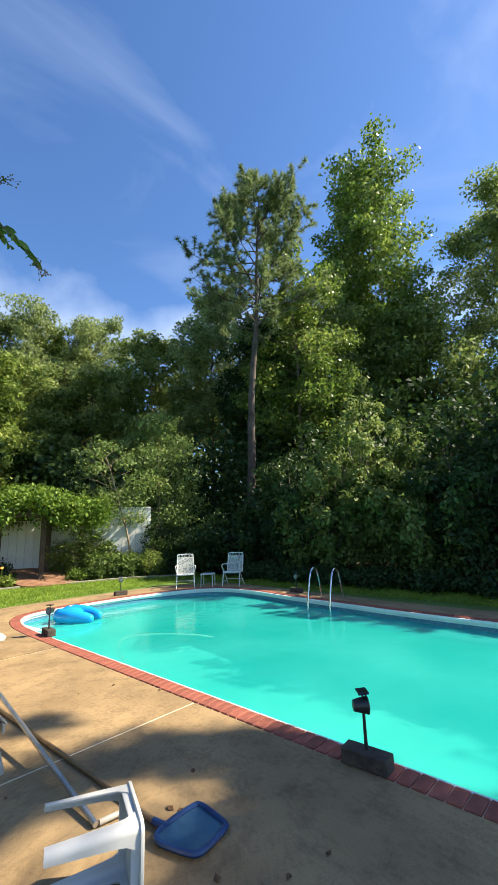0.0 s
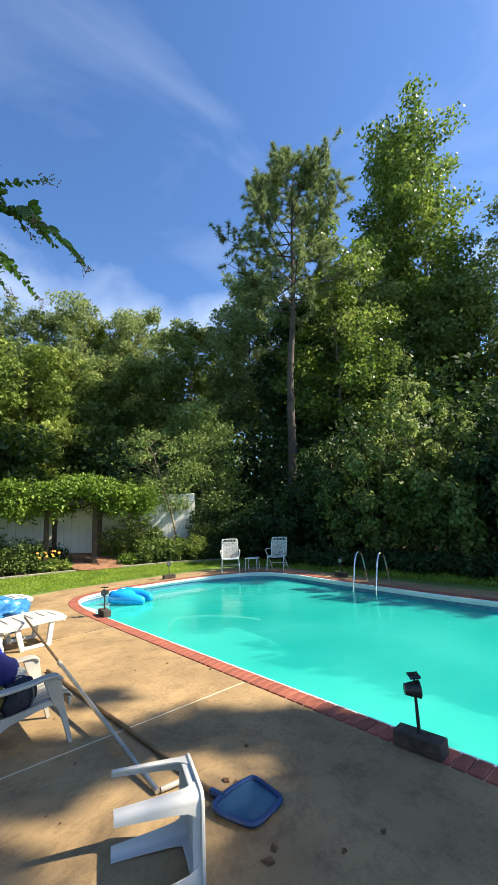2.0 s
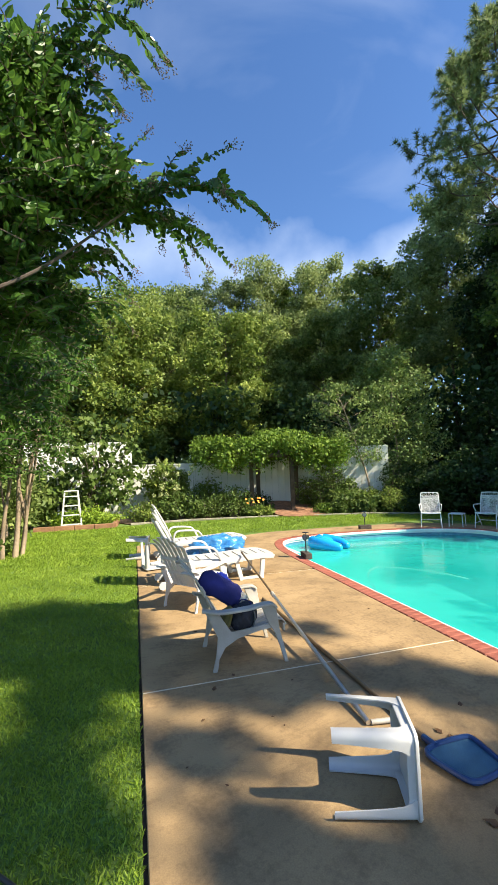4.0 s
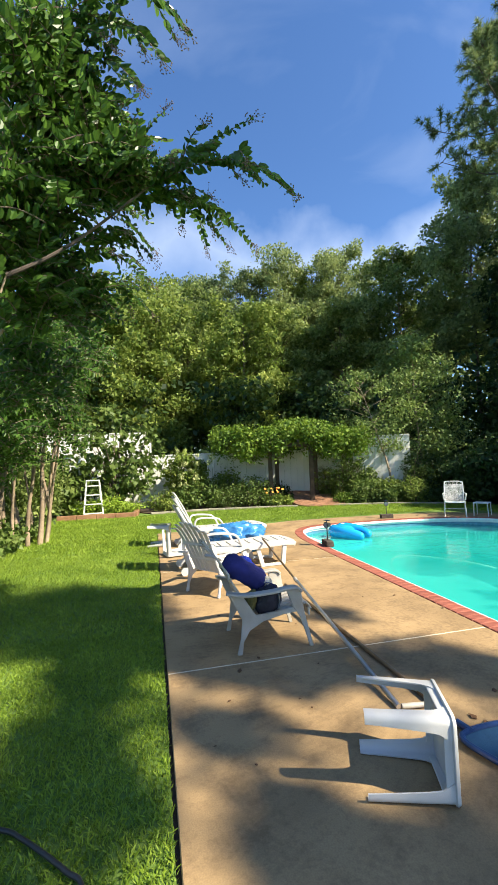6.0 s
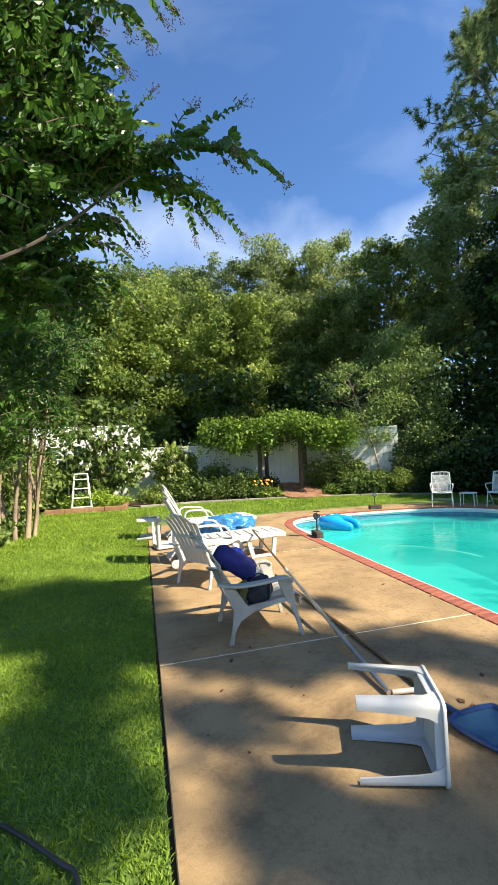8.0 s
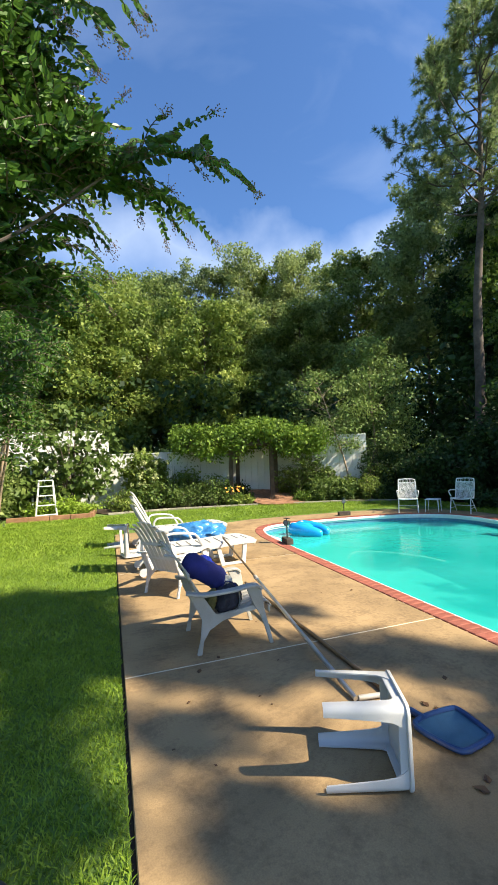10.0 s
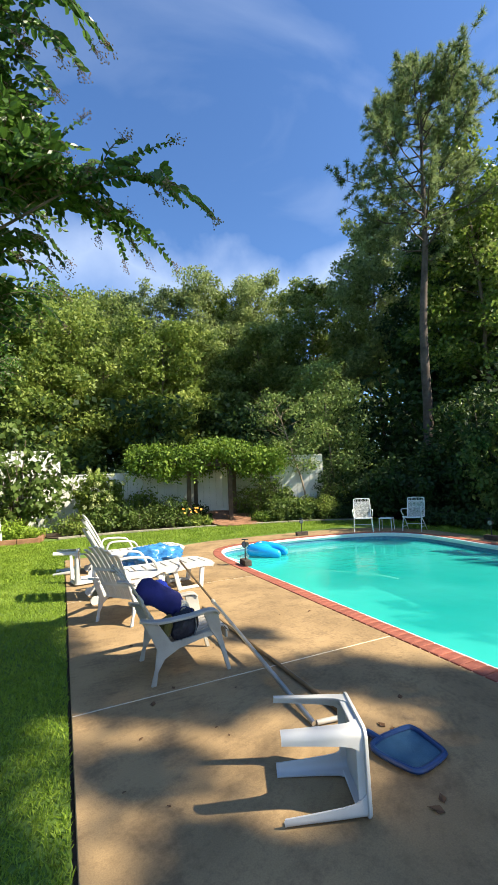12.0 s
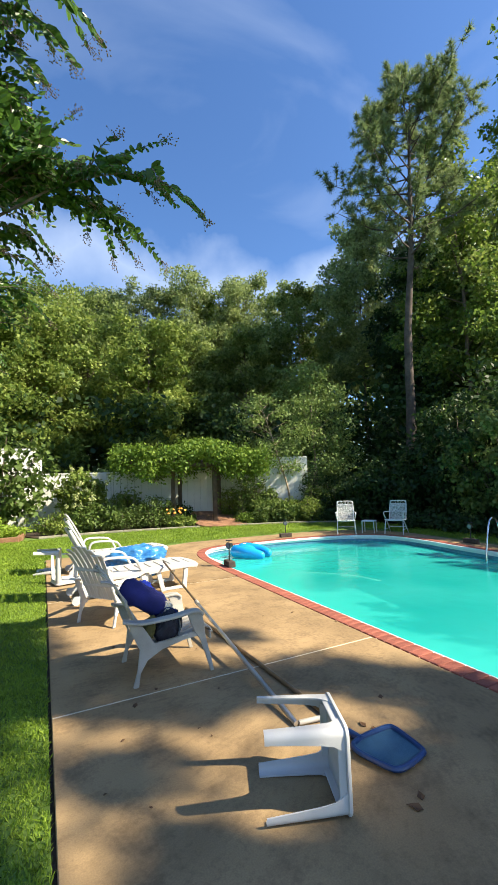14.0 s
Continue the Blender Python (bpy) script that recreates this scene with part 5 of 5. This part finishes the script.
mesh_chair(face(4.90, 6.28, 0.2, 0.3) @ Matrix.Scale(0.95, 4), "white metal patio chair with a mesh back and scrolled top rail")
mesh_chair(face(5.98, 5.45, 1.5, 3.0) @ Matrix.Scale(0.94, 4), "white metal patio chair turned towards the pool")
table = thing("patio_table", pose(5.52, 6.02, 0, 0, 0, 35), "small white metal patio table between two chairs", "table")
bm = bmesh.new()
box(bm, (0, 0, 0.335), (0.36, 0.36, 0.02), bevel=0.006)
part("tabletop", bm, WIRE, table)
for sx in (-1, 1):
    for sy in (-1, 1):
        rod(table, "leg", [(sx * 0.16, sy * 0.16, 0.33), (sx * 0.17, sy * 0.17, 0.0)], 0.011, WIRE)

ladder = thing("step_ladder", pose(-4.85, 11.35, 0.0, 0, 0, 10), "white wooden step ladder standing at the raised bed", "step ladder")
for s in (-1, 1):
    rod(ladder, "stile", [(s * 0.31, -0.22, 0.0), (s * 0.20, 0.0, 1.22)], 0.026, WIRE, 6)
    rod(ladder, "rear_leg", [(s * 0.27, 0.48, 0.0), (s * 0.19, 0.04, 1.2)], 0.02, WIRE, 6)
for k in range(4):
    f = (k + 0.55) / 4.1
    bm = bmesh.new()
    box(bm, (0, -0.22 + 0.22 * f, 1.22 * f), (0.60 - 0.20 * f, 0.11, 0.03), bevel=0.006)
    part("tread", bm, WIRE, ladder)
bm = bmesh.new()
box(bm, (0, 0.02, 1.235), (0.44, 0.2, 0.03), bevel=0.006)
part("top_cap", bm, WIRE, ladder)
rod(ladder, "rear_bar", [(-0.26, 0.42, 0.15), (0.26, 0.42, 0.15)], 0.014, WIRE)

tall = copy_thing(ladder, pose(-5.75, 12.75, 0, 0, 0, -8))
tall.scale = (1.3, 1.3, 1.65)
tagged(tall, "tall white step ladder half hidden by shrubs")

# flowers in the bed
def flower(x, y, z, material, label, r=0.045):
    bm = bmesh.new()
    for k in range(8):
        a = k * math.pi / 4
        box(bm, (r * 0.7 * math.cos(a), r * 0.7 * math.sin(a), 0.006), (r, r * 0.55, 0.006), None)
    bmesh.ops.create_uvsphere(bm, u_segments=8, v_segments=5, radius=r * 0.32, matrix=Matrix.Translation((0, 0, 0.012)))
    root = thing("flower", pose(x, y, 0), label, "flower")
    f = part("petals", bm, material, root)
    f.matrix_basis = pose(0, 0, z, 50, 0, 20)
    rod(root, "stalk", [(0, 0, 0), (0.02, 0.01, z * 0.6), (0, 0.005, z)], 0.005, L_BED, 5)
    return root


random.seed(9)
for k in range(10):
    flower(1.45 + random.uniform(-0.45, 0.35), 11.35 + random.uniform(-0.1, 0.35), random.uniform(0.5, 0.74), ORANGE, "orange coneflower above the bed's leaves", 0.036)


def mophead(x, y, z, r, seed, label):
    """A rounded flower head of many small petals on a stalk."""
    rng = np.random.default_rng(seed)
    root = thing("hydrangea_flower", pose(x, y, 0), label, "flower", "hydrangea flower heads")
    o = unit(rng.normal(size=(70, 3)))
    pos = o * r * rng.uniform(0.75, 1.0, (70, 1)) * np.array([1, 1, 1.15]) + np.array([0, 0, z])
    quads("petals", leaf_quads(rng, pos, r * 0.55, r * 0.45, droop=0.0, up=0.0, out=o * 3), CREAM, root)
    rod(root, "stalk", [(0.05, 0.12, 0.0), (0.03, 0.06, z * 0.6), (0, 0, z)], 0.006, L_BED, 5)


for k in range(15):
    mophead(-1.55 + random.uniform(-0.75, 0.8), 12.15 + random.uniform(-0.15, 0.25), 0.9 + 1.5 * random.random() ** 1.2, random.uniform(0.07, 0.12), 400 + k, "pale cream-green hydrangea head on a tall shrub")


# dry leaves lying about
def dry_leaf(x, y, s, a):
    bm = bmesh.new()
    pts = [(0, 0, 0.004), (0.35, 0.32, 0.009), (0.6, 0.18, 0.03), (1.0, 0, 0.012), (0.6, -0.2, 0.022), (0.3, -0.3, 0.03)]
    v = [bm.verts.new((p[0] * s, p[1] * s, p[2] * s * 12 * 0.35)) for p in pts]
    m = bm.verts.new((0.5 * s, 0, 0.012 * s))
    for i in range(6):
        bm.faces.new((v[i], v[(i + 1) % 6], m))
    ob = part("dry_leaf", bm, LEAF_BR)
    ob.matrix_world = pose(x, y, 0.003, 0, 0, a)
    sol = ob.modifiers.new("thick", "SOLIDIFY")
    sol.thickness = 0.002
    return tagged(ob, "curled dry brown leaf on the concrete deck", "leaf", "fallen leaves")


for x, y, s, a in [(-0.28, 1.03, 0.07, 20), (-0.76, -0.90, 0.08, 60), (-1.08, -1.10, 0.09, 100), (-1.04, -1.12, 0.07, 230), (-0.80, -1.98, 0.07, 10), (-1.30, -1.72, 0.11, 130), (-1.26, -1.68, 0.09, 60),
                   (-0.05, 0.52, 0.06, 0), (-0.62, 1.1, 0.04, 45), (-2.3, -0.15, 0.09, 70), (-2.1, 0.02, 0.06, 110), (-1.0, -1.9, 0.07, 200), (-2.25, 1.05, 0.06, 150), (-0.55, 6.3, 0.07, 0), (-2.45, -0.5, 0.05, 30),
                   (-2.0, -0.6, 0.03, 0), (-1.95, -0.72, 0.03, 90), (-1.7, -0.2, 0.035, 40), (-2.4, -1.1, 0.03, 140), (-2.6, -0.9, 0.03, 10), (-1.6, 0.6, 0.03, 10)]:
    dry_leaf(x, y, s * 0.68, a)

# ---- crape myrtle at the edge of the lawn ----
def spray(rng, pts, bm, leaves, leaf=0.112, pitch=0.052, hang=0.7):
    """A leafy shoot through pts: leaves in two ranks along it, one rank rising, the other hanging; it ends in a bare tip."""
    run = sum((Vector(b) - Vector(a)).length for a, b in zip(pts, pts[1:]))
    P = curve_pts(pts, max(3, int(run / (len(pts) - 1) / 0.05)))
    tube(bm, P, [0.0055 * (1 - 0.75 * i / len(P)) + 0.0012 for i in range(len(P))], 4, cap=False)
    steps = [(b - a).length for a, b in zip(P, P[1:])]
    total, at, i, past = sum(steps), 0.0, 0, 0.0
    roll = rng.uniform(-0.5, 0.5)
    side_sign = 1
    while at < total:
        while i < len(steps) - 1 and past + steps[i] < at:
            past += steps[i]
            i += 1
        a, b = P[i], P[i + 1]
        d = (b - a).normalized()
        q = a.lerp(b, min(1, (at - past) / max(steps[i], 1e-6)))
        s = d.cross(Vector((0, 0, 1))).normalized()
        w = (s * math.cos(roll + hang) + d.cross(s).normalized() * math.sin(roll + hang))
        size = leaf * (0.62 + 0.5 * math.sin(math.pi * min(0.97, at / total * 0.8 + 0.16))) * rng.uniform(0.85, 1.12)
        leaves.append((q, (w * side_sign + d * rng.uniform(0.25, 0.55) + Vector((0, 0, -0.15))).normalized(), size))
        side_sign = -side_sign
        at += pitch * rng.uniform(0.4, 0.62)
    return P[-1], (P[-1] - P[-3]).normalized()


def myrtle(name, x, y, stems, mains, seed, label, fill=(), nfill=0, wide=0.52, limbs=()):
    rng = np.random.default_rng(seed)
    root = thing(name, pose(x, y, 0), label, "tree")
    base = Vector((x, y, 0))
    for a, r0, tip in stems:
        rod(root, "stem", curve_pts([(0.5 * math.cos(a), 0.5 * math.sin(a), -0.1), (0.58 * math.cos(a), 0.58 * math.sin(a), 0.7), ((tip[0] - x) * 0.45 + 0.25 * math.cos(a) + rng.normal(0, 0.16), (tip[1] - y) * 0.45 + 0.25 * math.sin(a) + rng.normal(0, 0.16), tip[2] * 0.5), (tip[0] - x, tip[1] - y, tip[2])], 5),
            [r0 * (1 - 0.85 * k / 15) for k in range(16)], BARK_PALE, 8)
    for pts in limbs:
        C = curve_pts([Vector(p) - base for p in pts], 5)
        rod(root, "limb", C, [0.020 - 0.012 * k / len(C) for k in range(len(C))], BARK_PINE, 7)
    bm, leaves, heads = bmesh.new(), [], []
    for pts in mains:
        P = [Vector(p) - base for p in pts]
        t, d = spray(rng, P, bm, leaves)
        heads.append((t, d))
        C = curve_pts(P, 8)
        for k in range(1, int(len(C) * 0.55), 2):
            w = (C[k + 1] - C[k]).normalized()
            side = w.cross(Vector((0, 0, 1))).normalized() * (1 if rng.uniform() < 0.5 else -1)
            ln = rng.uniform(0.2, 0.4)
            e = C[k] + (w * 0.75 + side * 0.6 + Vector((0, 0, rng.uniform(-0.2, 0.35)))).normalized() * ln
            t, d = spray(rng, [C[k], C[k].lerp(e, 0.5) + Vector((0, 0, 0.04)), e + Vector((0, 0, -0.07))], bm, leaves, leaf=0.095)
            if rng.uniform() < 0.45:
                heads.append((t, d))
    for c in fill:
        for k in range(nfill):
            o = Vector(c[:3]) - base + Vector(unit(rng.normal(size=3)) * c[3] * rng.uniform(0, 1) ** 0.4)
            e = o + Vector((rng.normal(0.06, 0.3), rng.normal(-0.03, 0.3), rng.uniform(-0.12, 0.22))).normalized() * rng.uniform(0.25, 0.5)
            spray(rng, [o, o.lerp(e, 0.5) + Vector((0, 0, 0.03)), e + Vector((0, 0, -0.05))], bm, leaves, leaf=0.09, pitch=0.055, hang=rng.uniform(0, 1.4))
    tagged(part("twig_work", bm, BARK, root), kind="stuff")
    n = len(leaves)
    pos = np.array([l[0] for l in leaves])
    d = unit(np.array([l[1] for l in leaves]) + rng.normal(0, 0.12, (n, 3)))
    a = np.array([l[2] for l in leaves])[:, None]
    up = rng.normal(0, 0.5, (n, 3)) + np.array([0.2, 0.7, 0.6])
    s = unit(np.cross(d, up))
    nn = np.cross(s, d)
    w = a * wide
    # six-sided leaf made of two quads folded at the midrib
    q1 = np.stack([pos, pos + d * a * 0.3 + s * w * 0.46 + nn * w * 0.1, pos + d * a * 0.72 + s * w * 0.40 + nn * w * 0.08 - nn * a * 0.05, pos + d * a - nn * a * 0.12], 1)
    q2 = np.stack([pos, pos + d * a - nn * a * 0.12, pos + d * a * 0.72 - s * w * 0.40 + nn * w * 0.08 - nn * a * 0.05, pos + d * a * 0.3 - s * w * 0.46 + nn * w * 0.1], 1)
    tagged(quads("leaves", np.concatenate([q1, q2]), L_MYR, root), kind="stuff")
    bm = bmesh.new()
    for t, d in heads:
        for k in range(34):
            o = t + d * rng.uniform(-0.02, 0.12) + Vector(rng.normal(0, 0.026, 3))
            bmesh.ops.create_icosphere(bm, subdivisions=1, radius=0.0065, matrix=Matrix.Translation(o))
            if k % 3 == 0:
                tube(bm, [t, o], 0.0011, 3, cap=False)
    tagged(part("seed_head", bm, BARK, root, "small dark seed heads"), kind="stuff")
    return root


HERO = [
    [(-2.85, 0.28, 3.97), (-2.55, 0.22, 4.20), (-2.25, 0.13, 4.40), (-1.99, 0.06, 4.53)],
    [(-2.90, 0.29, 3.95), (-2.52, 0.16, 4.10), (-2.20, -0.05, 4.06), (-1.98, -0.24, 3.86), (-1.82, -0.40, 3.58)],
    [(-2.85, 0.35, 3.95), (-2.42, 0.60, 4.12), (-2.08, 0.70, 4.02), (-1.85, 0.73, 3.80)],
    [(-2.95, 0.40, 3.95), (-2.55, 0.75, 4.14), (-2.25, 0.88, 4.07), (-2.08, 0.90, 3.86)],
    [(-3.25, 0.45, 3.95), (-3.05, 0.45, 4.35), (-2.88, 0.42, 4.60), (-2.72, 0.36, 4.74)],
    [(-3.15, 0.42, 3.85), (-2.90, 0.60, 4.25), (-2.65, 0.62, 4.42), (-2.42, 0.55, 4.47)],
    [(-3.60, 0.90, 4.20), (-3.30, 1.20, 4.35), (-3.05, 1.35, 4.25), (-2.83, 1.42, 4.02)],
    [(-3.65, 1.20, 3.70), (-3.35, 1.45, 3.95), (-3.10, 1.55, 3.90), (-2.87, 1.60, 3.72)],
    [(-3.60, 1.30, 3.50), (-3.30, 1.50, 3.62), (-3.05, 1.60, 3.55), (-2.86, 1.62, 3.36)],
    [(-3.45, 0.55, 3.55), (-3.20, 0.72, 3.78), (-3.00, 0.80, 3.78), (-2.86, 0.82, 3.62)],
    [(-3.54, 0.32, 5.25), (-3.20, 0.16, 5.28), (-2.92, 0.04, 5.12), (-2.74, -0.03, 4.84)],
    [(-3.40, 0.00, 5.40), (-3.00, -0.10, 5.36), (-2.72, -0.18, 5.18), (-2.56, -0.24, 4.90)],
    [(-3.55, 0.42, 5.12), (-3.30, 0.34, 5.14), (-3.10, 0.26, 5.02), (-2.95, 0.19, 4.80)],
    [(-3.50, 0.60, 4.95), (-3.30, 0.52, 4.90), (-3.12, 0.46, 4.76), (-3.02, 0.42, 4.58)],
    [(-3.70, 0.70, 4.60), (-3.40, 0.66, 4.70), (-3.15, 0.60, 4.66), (-2.95, 0.55, 4.52)],
]
myrtle("crape_myrtle", -5.3, 0.9, [(0.2, 0.05, (-4.02, 0.41, 3.16)), (1.3, 0.05, (-4.1, 0.45, 5.0)), (2.4, 0.05, (-3.6, 1.3, 4.3)), (4.0, 0.05, (-5.4, 0.4, 5.6)), (0.7, 0.04, (-4.2, 0.3, 4.4))], HERO, 300,
       "multi-stemmed crape myrtle with arching leafy branches over the lawn",
       [(-3.75, 0.45, 3.95, 0.36), (-3.8, 0.55, 4.45, 0.45), (-3.75, 0.4, 5.05, 0.42), (-3.95, 1.1, 3.95, 0.5), (-3.35, 0.42, 4.2, 0.28), (-3.75, 1.55, 3.5, 0.42), (-3.15, 0.4, 4.2, 0.26), (-4.0, 1.05, 3.25, 0.4),
        (-3.9, 0.3, 4.7, 0.4), (-4.35, 2.2, 2.75, 0.5), (-4.15, 0.7, 3.6, 0.35), (-3.55, 0.5, 4.75, 0.3)], 82,
       limbs=[[(-4.02, 0.41, 3.16), (-3.7, 0.44, 3.36), (-3.37, 0.45, 3.62), (-2.88, 0.29, 3.96)], [(-4.1, 0.45, 5.0), (-3.8, 0.4, 5.15), (-3.5, 0.3, 5.26)], [(-4.0, 0.7, 3.3), (-3.8, 0.95, 3.6), (-3.6, 1.2, 3.72)]])
myrtle("crape_myrtle", -5.75, 6.9, [(k * 0.52, 0.045 + 0.012 * (k % 3), (-5.75 + 1.1 * math.cos(k * 0.52), 6.9 + 1.1 * math.sin(k * 0.52), 4.0 + 0.4 * (k % 2))) for k in range(19)], [], 301,
       "crape myrtle with many pale bare stems and a dense crown",
       [(-5.0, 4.6, 3.1, 0.9), (-5.6, 5.4, 3.6, 1.0), (-4.9, 5.8, 4.2, 1.0), (-5.9, 6.6, 4.4, 1.1), (-5.2, 7.2, 3.3, 1.0), (-5.0, 6.2, 2.5, 0.8), (-6.4, 5.6, 2.4, 0.9), (-5.4, 7.6, 5.0, 1.0), (-5.0, 3.9, 2.5, 0.6), (-4.7, 4.7, 3.6, 0.7), (-4.4, 5.6, 3.9, 0.6), (-5.5, 5.0, 2.0, 0.6)], 105)
bush("lawn_edge_plants", -6.1, 6.2, 0.7, 2.6, 0.55, 4000, 0.12, L_BED, 310, "low leafy plants under the crape myrtle", "plants")
bush("hedge_shrub", -7.3, 8.0, 1.2, 2.5, 3.6, 9000, 0.14, L_OAK, 311, "tall dark shrub behind the crape myrtle", low=0.1)
bush("hedge_shrub", -7.6, 4.0, 1.4, 2.5, 4.0, 9000, 0.14, L_OAK, 312, "tall dark shrub behind the crape myrtle", low=0.1)
bush("hedge_shrub", -6.6, 11.0, 1.0, 1.2, 2.6, 5000, 0.14, L_OAK, 313, "leafy shrub near the white fence", low=0.1)

# ---- grass ----
def grass(x0, x1, y0, y1, count, h, seed, keep=None):
    rng = np.random.default_rng(seed)
    p = np.stack([rng.uniform(x0, x1, count), rng.uniform(y0, y1, count), np.full(count, -0.02)], 1)
    if keep is not None:
        p = p[keep(p)]
    n = len(p)
    d = rng.normal(0, 0.55, (n, 3))
    d[:, 2] = 1
    d = unit(d)
    s = unit(np.cross(d, rng.normal(size=(n, 3))))
    a = h * rng.uniform(0.6, 1.4, (n, 1))
    w = 0.0022 + 0.0019 * rng.uniform(0, 1, (n, 1)) * (h / 0.04)
    bend = np.concatenate([rng.normal(0, 0.35, (n, 2)), np.zeros((n, 1))], 1) * a
    return np.stack([p - s * w, p + s * w, p + d * a * 0.6 + bend * 0.3 + s * w * 0.7, p + d * a + bend], 1)


def thin(p):
    """Keeps fewer and fewer blades towards the west and south of the near lawn."""
    u = np.modf(np.abs(np.sin(p[:, 0] * 127.1 + p[:, 1] * 311.7)) * 4375.85)[0]
    return (u < np.clip((p[:, 0] + 6.0) / 1.6, 0, 1)) & (u < np.clip((p[:, 1] + 4.2) / 1.5, 0, 1))


tagged(quads("grass", np.concatenate([grass(-6.0, -2.834, -4.2, 1.0, 135000, 0.028, 1, thin), grass(-6.0, -2.834, 1.0, 5.0, 45000, 0.036, 2), grass(-11.0, -5.0, -8.0, 1.0, 9000, 0.06, 7), grass(-5.0, -2.834, -8.0, -3.2, 9000, 0.06, 8), grass(-6.2, -2.6, 5.0, 11.0, 36000, 0.062, 3, lambda p: (p[:, 0] < -2.834) | (p[:, 1] > 7.0)),
                                      grass(-2.6, 7.7, 7.2, 11.2, 40000, 0.062, 4, lambda p: p[:, 1] > 7.62 - 0.0 * p[:, 0]), grass(6.05, 7.6, -3.5, 7.5, 18000, 0.07, 5, lambda p: p[:, 0] > 6.35)]), L_GRASS),
       "short green lawn grass with uneven blades", "grass", kind="stuff")

garden_hose = rod(None, "garden_hose", curve_pts([(-5.6, -0.5, 0.02), (-4.5, -0.85, 0.025), (-3.9, -1.05, 0.03), (-3.56, -1.17, 0.009), (-3.46, -1.24, 0.009), (-3.35, -1.34, 0.009), (-3.24, -1.45, 0.009), (-3.17, -1.54, 0.009), (-3.12, -1.9, 0.02), (-3.2, -3.4, 0.02)], 6), 0.010, BLACK, 8)
tagged(garden_hose, "dark garden hose lying in the lawn", "hose")

# ---- coping bricks ----
bm = bmesh.new()
box(bm, (0, 0, -0.028), (0.186, 0.0915, 0.064), bevel=0.005, seg=1)
brick_mesh = bpy.data.meshes.new("brick")
bm.to_mesh(brick_mesh)
bm.free()
brick_mesh.materials.append(BRICK)
MID = offset(RIM, 0.095)
pitch, s, total = 0.1016, 0.0, 0.0
start = min(range(len(MID)), key=lambda i: abs(MID[i].y + 4.5) + 9 * (MID[i].x > 1))
acc = (MID[start].y + 0.437 + 0.0508) % pitch
for i in range(start, start + len(MID)):
    a, b = MID[i % len(MID)], MID[(i + 1) % len(MID)]
    ln = (b - a).length
    while acc <= ln:
        p = a.lerp(b, acc / ln)
        t = (b - a).normalized()
        ob = new("brick", brick_mesh)
        ob.parent = coping
        ob.matrix_basis = pose(p.x, p.y, random.uniform(0.001, 0.005), 0, 0, math.degrees(math.atan2(-t.x, t.y)) + random.uniform(-0.8, 0.8))
        acc += pitch
    acc -= ln
